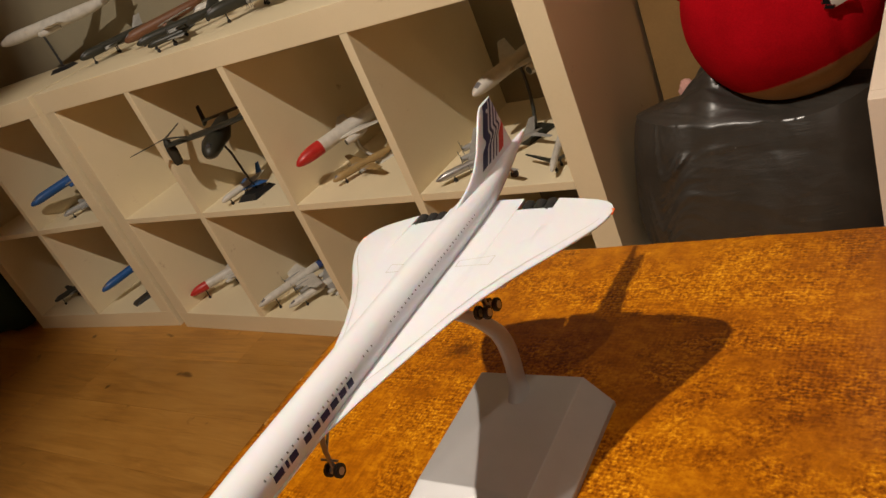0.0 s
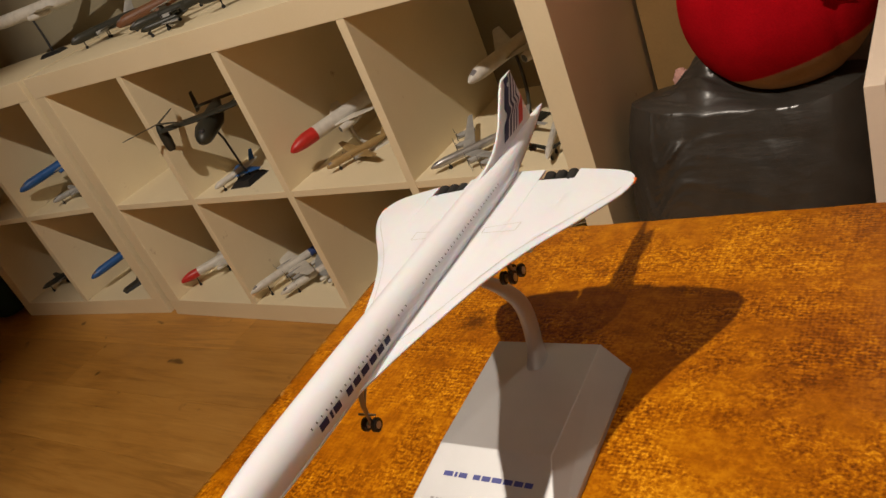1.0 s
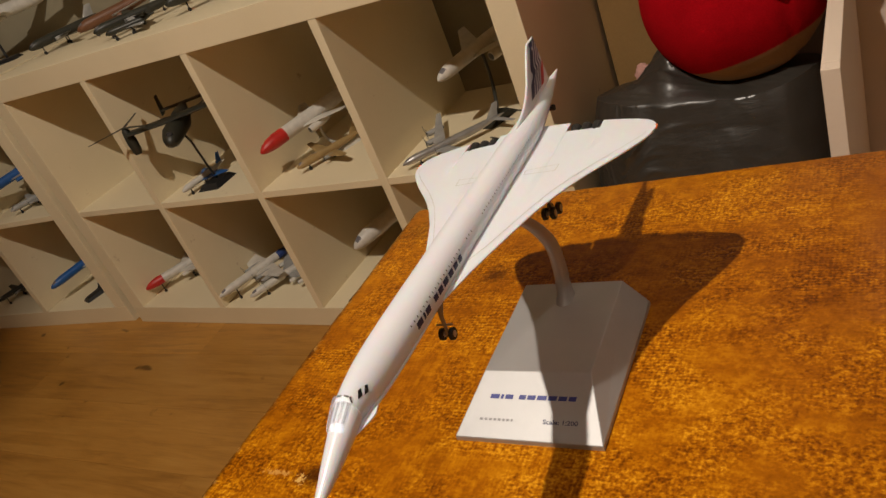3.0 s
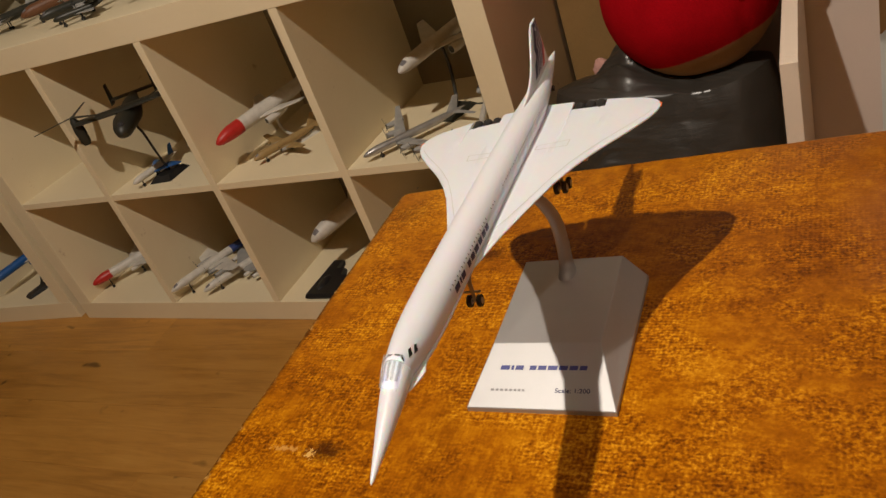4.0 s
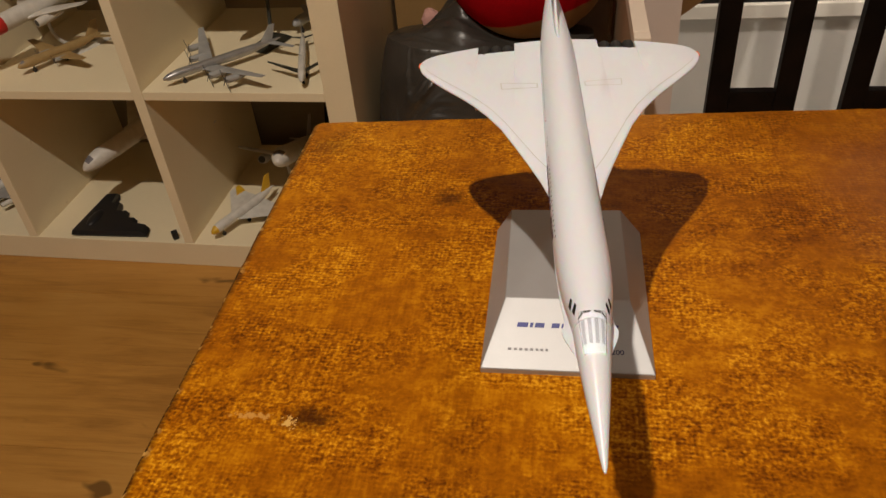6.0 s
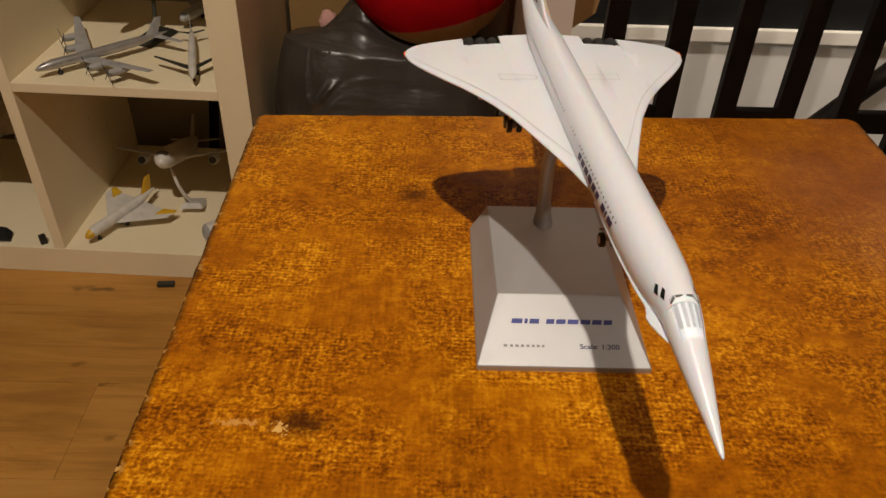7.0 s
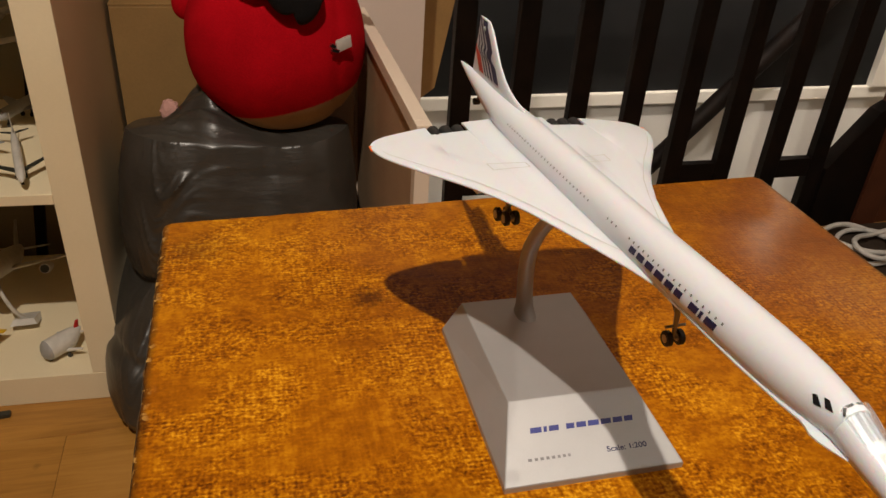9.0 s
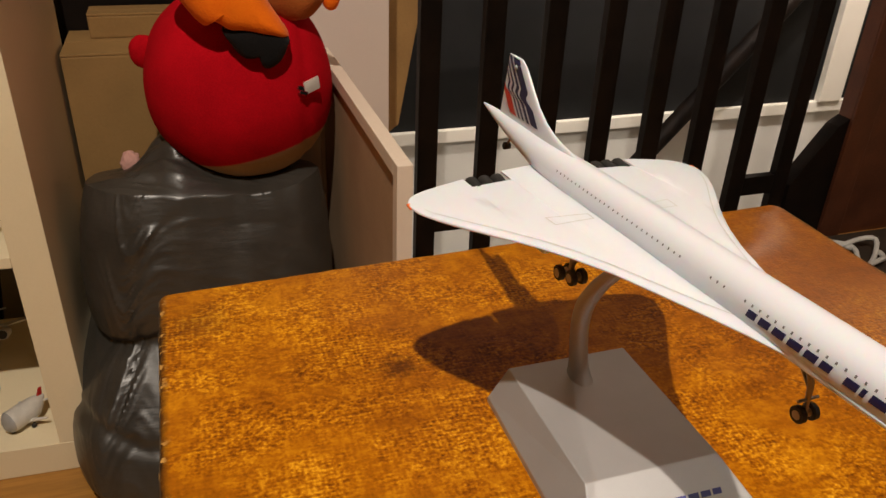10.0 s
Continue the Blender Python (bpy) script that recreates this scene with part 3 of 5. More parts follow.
def delta_airliner():
    m = pose(0.043, -0.116, 0.8215, 0, 0, math.degrees(math.atan2(0.019, 0.297)))
    air = empty("model_airliner", m, "white delta-winged airliner model with drooped nose and striped tail", "model airplane")
    # fuselage
    bm = bmesh.new()
    n = 40
    stations = [7.0, 7.6, 8.4, 9.2, 10, 11, 12, 13, 15, 18, 22, 26, 30, 34, 38, 42, 44, 46, 47.5, 49, 50.5, 52, 53.5, 55, 56.5, 58, 59, 60, 60.6, 61.1, 61.45, 61.62]
    loft(bm, [[skin(s, 2 * math.pi * k / n) for k in range(n)] for s in stations])
    fus = part("fuselage", bm, PLANE, air, smooth=True)
    # cheeks of the fairing behind the drooped nose
    for side in (1, -1):
        bm = bmesh.new()
        rings = []
        for s, o, h in ((6.0, 0.02, 0.03), (6.6, 0.24, 0.07), (7.3, 0.44, 0.10), (7.75, 0.46, 0.11), (8.1, 0.30, 0.11), (8.6, 0.15, 0.10), (10.0, 0.11, 0.09), (13.0, 0.09, 0.08), (16.0, 0.06, 0.08), (19.0, -0.02, 0.06)):
            r = max(RW(max(s, 7.0)) - (7.0 - min(s, 7.0)) * 0.1, 0.5)
            z = ZC(s) - 0.66 - 0.10 * max(0.0, 8.0 - s)
            rings.append([Vector((OFF(s) + side * (r * 0.93 + o * c), s, z + h * q)) * S for c, q in ((-0.9, 1), (0.3, 0.95), (1, 0.3), (1, -0.6), (0.2, -1.0), (-0.9, -1))])
        loft(bm, rings)
        part("nose_fairing", bm, PLANE, air, smooth=True)
    # the drooped nose
    bm = bmesh.new()
    nose_r = [(0.0, 0.05), (0.25, 0.13), (1.0, 0.24), (2.0, 0.38), (3.2, 0.55), (4.4, 0.70), (5.6, 0.84), (6.6, 0.94), (7.1, 0.97)]
    nose_z = lambda s: -0.28 + s * 0.276 - 0.001 * (7.1 - s) * s
    stations = [0.0, 0.08, 0.25, 0.6, 1.0, 2.0, 3.2, 3.8, 4.4, 5.0, 5.6, 6.2, 6.6, 7.1]
    loft(bm, [[Vector((OFF(s) + smooth_lerp(nose_r, s) * math.sin(q), s, nose_z(s) + smooth_lerp(nose_r, s) * (1.0 if s < 3 else 1.04) * math.cos(q))) * S for q in [2 * math.pi * k / 32 for k in range(32)]] for s in stations])
    nose = part("nose_cone", bm, PLANE, air, smooth=True)
    # windscreen panes under the visor
    for k in range(4):
        bm = bmesh.new()
        a0, a1 = radians(-36 + k * 20), radians(-25 + k * 20)
        q = []
        for s, a in ((5.75, a0), (5.75, a1), (6.3, a1), (7.0, a1), (7.0, a0), (6.3, a0)):
            r = smooth_lerp(nose_r, s) * 1.05
            q.append(bm.verts.new(Vector((OFF(s) + r * math.sin(a), s, nose_z(s) + r * 1.04 * math.cos(a))) * S))
        bm.faces.new((q[0], q[1], q[2], q[5]))
        bm.faces.new((q[5], q[2], q[3], q[4]))
        part("windscreen_pane", bm, SCREEN, nose)
    # the clear visor, a thin box-like shell standing proud of the nose
    bm = bmesh.new()
    prof = ((-1.0, -0.42), (-1.0, -0.22), (-0.96, -0.09), (-0.84, -0.02), (-0.5, 0.01), (0.0, 0.02), (0.5, 0.01), (0.84, -0.02), (0.96, -0.09), (1.0, -0.22), (1.0, -0.42))
    grid = []
    for layer in (0.0, 0.035):
        rows = []
        for s, lift, hw in ((5.25, 0.02, 0.50), (5.4, 0.10, 0.53), (5.8, 0.15, 0.57), (6.4, 0.16, 0.62), (6.9, 0.15, 0.66), (7.32, 0.12, 0.68)):
            zt = nose_z(s) + smooth_lerp(nose_r, s) * 1.04 + lift
            rows.append([bm.verts.new(Vector((OFF(s) + (hw + layer) * x, s, zt + layer + z)) * S) for x, z in prof])
        grid.append(rows)
    nk = len(prof) - 1
    for rows in grid:
        for a, b in zip(rows, rows[1:]):
            for k in range(nk):
                bm.faces.new((a[k], a[k + 1], b[k + 1], b[k]))
    lo, hi = grid
    for i in range(5):
        bm.faces.new((lo[i][0], lo[i + 1][0], hi[i + 1][0], hi[i][0]))
        bm.faces.new((lo[i][nk], lo[i + 1][nk], hi[i + 1][nk], hi[i][nk]))
    for k in range(nk):
        bm.faces.new((lo[0][k], lo[0][k + 1], hi[0][k + 1], hi[0][k]))
        bm.faces.new((lo[5][k], lo[5][k + 1], hi[5][k + 1], hi[5][k]))
    visor = part("visor", bm, CLEAR, air, "clear plastic visor over the windscreen", smooth=True)
    visor.visible_shadow = False
    # flight-deck windows
    def patch(bm, corners, out=0.03):
        bm.faces.new([bm.verts.new(skin(s, radians(a), out)) for s, a in corners])
    for c in (((7.30, 5), (7.28, 24), (7.44, 25), (7.42, 5)), ((7.30, 26), (7.46, 29), (7.10, 46), (7.02, 42)), ((7.98, 40), (8.24, 43), (7.88, 59), (7.48, 55)), ((8.52, 49), (8.72, 53), (8.40, 68), (8.00, 64))):
        for side in (1, -1):
            bm = bmesh.new()
            patch(bm, [(s, a * side) for s, a in c])
            part("flight_deck_window", bm, GLASSBLACK, fus)
    # cabin windows and the lettering blocks
    for side in (1, -1):
        bm = bmesh.new()
        s = 14.6
        while s < 45:
            if not (24.6 < s < 25.7 or 27.0 < s < 29.2):
                h = 0.62
                a0, a1 = math.acos((h + 0.07) / RH(s)) * side, math.acos((h - 0.07) / RH(s)) * side
                bm.faces.new([bm.verts.new(skin(ss, aa, 0.015)) for ss, aa in ((s, a0), (s + 0.12, a0), (s + 0.12, a1), (s, a1))])
            s += 0.56
        ob = part("cabin_windows", bm, GREYP, fus)
        ob["kind"] = "stuff"
        s = 15.0
        for w in (1.08, 0.34, 0.92, -0.55, 0.80, 0.92, 1.04, 0.96, 0.90, 0.82):
            if w < 0:
                s -= w
                continue
            bm = bmesh.new()
            hh = [0.40, 0.18, -0.05]
            rows = [[bm.verts.new(skin(s + q + (h + 0.2) * 0.22 * side, math.acos(h / 1.56) * side, 0.02)) for q in (0.03, w * 0.86)] for h in hh]
            for a, b in zip(rows, rows[1:]):
                bm.faces.new((a[0], a[1], b[1], b[0]))
            s += w + 0.08
            part("lettering_block", bm, NAVY, fus)
    # wings
    for side in (1, -1):
        ws = [0.4, 1.0, 1.5, 2.2, 3.0, 3.89, 3.91, 5.0, 6.2, 7.34, 7.36, 8.4, 9.4, 10.3, 11.1, 11.8, 12.25, 12.55, 12.72, 12.8]
        fs = [0.0, 0.006, 0.02, 0.05, 0.12, 0.25, 0.4, 0.55, 0.7, 0.85, 0.97, 1.0]
        def at(w, f, up):
            a, b = smooth_lerp(LE, w), lerp(TE, w)
            s = a + (b - a) * f
            t = 0.03 + (0.20 if w < 11 else 0.20 - 0.08 * (w - 11)) * min(1.0, math.sqrt(f / 0.10)) * min(1.0, 0.25 + (1 - f) / 0.5 * 0.75)
            return Vector((side * w, s, ZW(s, w) + (t if up else -t))) * S
        bm = bmesh.new()
        up = [[bm.verts.new(at(w, f, True)) for f in fs] for w in ws]
        dn = [[bm.verts.new(at(w, f, False)) for f in fs] for w in ws]
        for g in (up, dn):
            for a, b in zip(g, g[1:]):
                for k in range(len(fs) - 1):
                    bm.faces.new((a[k], a[k + 1], b[k + 1], b[k]))
        for i in range(len(ws) - 1):
            for k in (0, len(fs) - 1):
                bm.faces.new((up[i][k], up[i + 1][k], dn[i + 1][k], dn[i][k]))
        for g, h in ((up[0], dn[0]), (up[-1], dn[-1])):
            for k in range(len(fs) - 1):
                bm.faces.new((g[k], g[k + 1], h[k + 1], h[k]))
        wing = part("wing", bm, PLANE, air, smooth=True)
        # fine panel lines on the upper side
        def on_wing(s, w):
            a, b = smooth_lerp(LE, w), lerp(TE, w)
            f = (s - a) / (b - a)
            return at(w, min(1, max(0, f)), True) + Vector((0, 0, 0.00009))
        bm = bmesh.new()
        seq = [(smooth_lerp(LE, w) + off, w) for w, off in ((1.6, 3.6), (2.4, 2.4), (3.4, 1.9), (4.6, 1.6), (5.8, 1.35), (7.0, 1.2), (8.2, 1.1), (9.4, 1.05), (10.4, 1.0), (11.2, 1.0), (11.8, 1.0), (12.1, 1.3))]
        rows = [(bm.verts.new(on_wing(s, w)), bm.verts.new(on_wing(s + 0.13, w - 0.02))) for s, w in seq]
        for a, b in zip(rows, rows[1:]):
            bm.faces.new((a[0], b[0], b[1], a[1]))
        part("panel_line", bm, LINE, wing)
        bm = bmesh.new()
        for c in (((38.5, 2.0), (38.5, 5.0)), ((38.5, 5.0), (39.8, 5.1)), ((39.8, 5.1), (39.35, 2.0)), ((38.5, 2.0), (39.35, 2.0))):
            (s0, w0), (s1, w1) = c
            d = Vector((w1 - w0, s1 - s0)).normalized() * 0.05
            k = 6
            for i in range(k):
                q = []
                for f, sg in ((i / k, -1), ((i + 1) / k, -1), ((i + 1) / k, 1), (i / k, 1)):
                    q.append(bm.verts.new(on_wing(s0 + (s1 - s0) * f + d.x * sg, w0 + (w1 - w0) * f - d.y * sg)))
                bm.faces.new(q)
        part("hatch_outline", bm, LINE, wing)
        bm = bmesh.new()
        box(bm, Vector((12.5, 45.9, ZW(46.3, 12.6) - 0.10)) * S, Vector((12.9, 46.75, ZW(46.3, 12.6) + 0.05)) * S, 0.0002)
        if side < 0:
            bmesh.ops.scale(bm, vec=(-1, 1, 1), verts=bm.verts)
        part("tip_light", bm, NAVORANGE, wing)
        # engine nacelle, with its dark nozzles in the notch
        bm = bmesh.new()
        rings = []
        for s, h in ((35.8, 0.55), (38.8, 0.75), (43.3, 0.8), (46.5, 0.75)):
            zt = ZW(s, 5.6) - 0.02
            rings.append([Vector((side * w, s + (0.5 if z > 0.5 else 0.0), zt - z * h)) * S for w, z in ((4.0, 0.0), (4.0, 0.5), (4.1, 1.0), (5.6, 1.02), (7.1, 1.0), (7.2, 0.5), (7.2, 0.0), (5.6, 0.0))])
        loft(bm, rings)
        nac = part("nacelle", bm, PLANE, air, smooth=True)
        bm = bmesh.new()
        zt = ZW(48, 5.6)
        box(bm, Vector((3.95, 46.6, zt - 0.75)) * S, Vector((7.30, 47.9, zt - 0.05)) * S, 0.0004)
        if side < 0:
            bmesh.ops.scale(bm, vec=(-1, 1, 1), verts=bm.verts)
        part("nozzle_fairing", bm, NOZZLE, nac)
        for w in (4.55, 5.65, 6.75):
            bm = bmesh.new()
            tube(bm, [Vector((side * w, s, zt - 0.42)) * S for s in (47.2, 48.1, 48.9, 49.2)], [0.50 * S, 0.56 * S, 0.60 * S, 0.44 * S], 14)
            part("nozzle", bm, NOZZLE, nac, smooth=True)
        # main undercarriage
        bm = bmesh.new()
        zt = ZW(37.6, 3.9)
        tube(bm, [Vector((side * 3.85, 37.4, zt - 0.1)) * S, Vector((side * 3.9, 37.6, -3.95)) * S], 0.22 * S, 10)
        tube(bm, [Vector((side * 3.3, 36.2, zt - 0.3)) * S, Vector((side * 3.85, 37.5, -3.2)) * S], 0.12 * S, 8)
        tube(bm, [Vector((side * 3.9, 36.7, -3.72)) * S, Vector((side * 3.9, 38.5, -4.28)) * S], 0.18 * S, 8)
        leg = part("main_gear", bm, STRUT, air, smooth=True)
        for s, z in ((36.8, -3.78), (38.4, -4.25)):
            for w in (3.5, 4.3):
                bm = bmesh.new()
                disc_wheel(bm, Vector((side * w, s, z)) * S, (1, 0, 0), 0.57 * S, 0.40 * S)
                part("tyre", bm, RUBBER, leg, smooth=True)
                bm = bmesh.new()
                tube(bm, [Vector((side * w - 0.24, s, z)) * S, Vector((side * w + 0.24, s, z)) * S], 0.34 * S, 12)
                part("hub", bm, HUB, leg, smooth=True)
    # fin with its stripes
    bm = bmesh.new()
    LEF = [(1.2, 43.5), (1.5, 44.9), (1.68, 46.8), (1.95, 48.2), (2.45, 49.6), (3.3, 51.0), (4.5, 52.3), (5.55, 53.4), (6.1, 54.05), (6.3, 54.6)]
    TEF = [(-0.2, 58.15), (0.9, 58.0), (3.3, 57.5), (6.1, 57.0), (6.3, 56.95)]
    rings = []
    zs = [0.4, 1.2, 1.5, 1.7, 1.95, 2.45, 3.3, 3.9, 4.5, 5.1, 5.6, 6.0, 6.2, 6.28]
    thick = lambda z, f: 0.02 + (0.20 if z < 6.0 else 0.12) * (math.sin(math.pi * min(1.0, f ** 0.6)) ** 0.7 if 0 < f < 1 else 0.0)
    fr = [0, 0.01, 0.03, 0.08, 0.2, 0.4, 0.6, 0.8, 1.0]
    for z in zs:
        a, b = (lerp(LEF, z) if z >= 1.2 else 43.5), lerp(TEF, z)
        ring = [Vector((thick(z, f), a + (b - a) * f, z)) * S for f in fr] + [Vector((-thick(z, f), a + (b - a) * f, z)) * S for f in reversed(fr)]
        rings.append(ring)
    loft(bm, rings)
    fn = part("fin", bm, PLANE, air, smooth=True)
    def fin_x(s, z):
        a, b = lerp(LEF, z), lerp(TEF, z)
        return thick(z, min(0.999, max(0.0, (s - a) / (b - a)))) + 0.03
    bounds = [(0.0, 1.25, NAVY), (1.25, 1.6, None), (1.6, 2.12, NAVY), (2.12, 2.6, None), (2.6, 2.98, NAVY), (2.98, 3.45, None), (3.45, 3.78, NAVY), (3.78, 4.25, None)]
    front = lambda z: 50.55 + (z - 1.6) * 0.93 + 0.75 * max(0.0, min(1.0, (z - 2.9) / 0.35)) - 0.75 * max(0.0, min(1.0, (z - 3.5) / 0.5))
    for side in (1, -1):
        for d0, d1, col in bounds + [(4.25, 5.6, REDP)]:
            if col is None:
                continue
            top = 6.22 if col is NAVY else 3.55
            bm = bmesh.new()
            k = 26
            prev = None
            for i in range(k + 1):
                z0 = 1.62 - 0.05 * d0
                z = z0 + (top - z0) * i / k
                s0, s1 = front(z) + d0, front(z) + d1
                lim = lerp(TEF, z) - 0.05
                if s0 >= lim - 0.05:
                    break
                s1 = min(s1, lim)
                mid = (s0 + s1) / 2
                row = [bm.verts.new(Vector((side * fin_x(q, z), q, z)) * S) for q in (s0, mid, s1)]
                if prev:
                    bm.faces.new((prev[0], prev[1], row[1], row[0]))
                    bm.faces.new((prev[1], prev[2], row[2], row[1]))
                prev = row
            if len(bm.faces):
                part("tail_stripe", bm, col, fn, "red tail stripe" if col is REDP else "navy tail stripe")
            else:
                bm.free()
    bm = bmesh.new()
    tube(bm, [Vector((0, 54.2, 5.45)) * S, Vector((0, 55.2, 5.55)) * S, Vector((0, 56.0, 5.5)) * S], [0.10 * S, 0.32 * S, 0.08 * S], 10)
    part("fin_bullet", bm, PLANE, fn, smooth=True)
    # nose and tail wheels
    bm = bmesh.new()
    tube(bm, [Vector((0, 20.6, -0.2)) * S, Vector((0, 20.1, -1.6)) * S, Vector((0, 19.95, -3.2)) * S], [0.24 * S, 0.18 * S, 0.12 * S], 10)
    tube(bm, [Vector((0, 21.6, -0.3)) * S, Vector((0, 20.0, -1.9)) * S], 0.09 * S, 8)
    tube(bm, [Vector((-0.55, 19.95, -3.2)) * S, Vector((0.55, 19.95, -3.2)) * S], 0.1 * S, 8)
    tube(bm, [Vector((-0.7, 20.02, -2.35)) * S, Vector((0.7, 20.02, -2.35)) * S], 0.09 * S, 8)
    leg = part("nose_gear", bm, STRUT, air, smooth=True)
    for w in (-0.42, 0.42):
        bm = bmesh.new()
        disc_wheel(bm, Vector((w, 19.95, -3.2)) * S, (1, 0, 0), 0.50 * S, 0.36 * S)
        part("tyre", bm, RUBBER, leg, smooth=True)
        bm = bmesh.new()
        tube(bm, [Vector((w - 0.2, 19.95, -3.2)) * S, Vector((w + 0.2, 19.95, -3.2)) * S], 0.27 * S, 12)
        part("hub", bm, HUB, leg, smooth=True)
    bm = bmesh.new()
    tube(bm, [Vector((0, 55.4, -0.6)) * S, Vector((0, 56.3, -1.85)) * S], 0.1 * S, 8)
    leg = part("tail_gear", bm, STRUT, air, smooth=True)
    bm = bmesh.new()
    disc_wheel(bm, Vector((0.0, 56.3, -1.9)) * S, (1, 0, 0), 0.34 * S, 0.6 * S, 14)
    part("tyre", bm, RUBBER, leg, smooth=True)
    return air


delta_airliner()

# ---- the shelves ----
SH = pose(-1.812, 0.970, 0, 0, 0, -2.29)      # the four-wide unit: x along its front, y into it
SL = pose(-2.640, 0.944, 0, 0, 0, 2.3)        # the two-wide unit beside it
T, C, D = 0.050, 0.335, 0.39
DV = 0.0197


def cell_x(k):
    return T + k * (C + DV), T + k * (C + DV) + C


LOW, HIGH = 0.056, 0.392                       # floors of the two rows of cells


def cube_shelf(m, cols, label):
    sh = empty("cube_shelf", m, label, "shelf")
    w = 2 * T + cols * C + (cols - 1) * DV
    def brd(name, lo, hi):
        part(name, boxed(lo, hi, 0.0012), SHELF, sh)
    brd("top_board", (0, 0, 0.727), (w, D, 0.781))
    brd("bottom_board", (0, 0, 0), (w, D, LOW))
    brd("side_panel", (0, 0.0005, LOW + 0.0003), (T, D, 0.7267))
    brd("side_panel", (w - T, 0.0005, LOW + 0.0003), (w, D, 0.7267))
    for k in range(cols):
        a, b = cell_x(k)
        brd("shelf_board", (a + 0.0003, 0.001, 0.3755), (b - 0.0003, D, HIGH))
        if k < cols - 1:
            brd("divider", (b, 0.0005, LOW + 0.0003), (b + DV, D, 0.7267))
    return sh


cube_shelf(SH, 4, "wide cream-white cube shelf full of model airplanes, standing on the floor")
cube_shelf(SL, 2, "narrow cream-white cube shelf holding model airplanes, beside the wide shelf")

# ---- bag, boxes, plush, board ----
def rounded_heap(bm, centre, half, power, wob, seed, nu=64, nv=40, squash=None, mat=0):
    """A lumpy rounded body: a superellipsoid with folds."""
    rows = []
    for j in range(1, nv):
        v = -math.pi / 2 + math.pi * j / nv
        row = []
        for i in range(nu):
            u = 2 * math.pi * i / nu
            f = lambda c: math.copysign(abs(c) ** power, c)
            p = Vector((f(math.cos(v)) * f(math.cos(u)), f(math.cos(v)) * f(math.sin(u)), f(math.sin(v))))
            k = 1 + wob(p)
            q = Vector((centre[0] + p.x * half[0] * k, centre[1] + p.y * half[1] * k, centre[2] + p.z * half[2] * k))
            if squash:
                q = squash(q)
            row.append(bm.verts.new(q))
        rows.append(row)
    for a, b in zip(rows, rows[1:]):
        for i in range(nu):
            bm.faces.new((a[i], a[(i + 1) % nu], b[(i + 1) % nu], b[i])).material_index = mat
    bm.faces.new(rows[0]).material_index = mat
    bm.faces.new(rows[-1]).material_index = mat


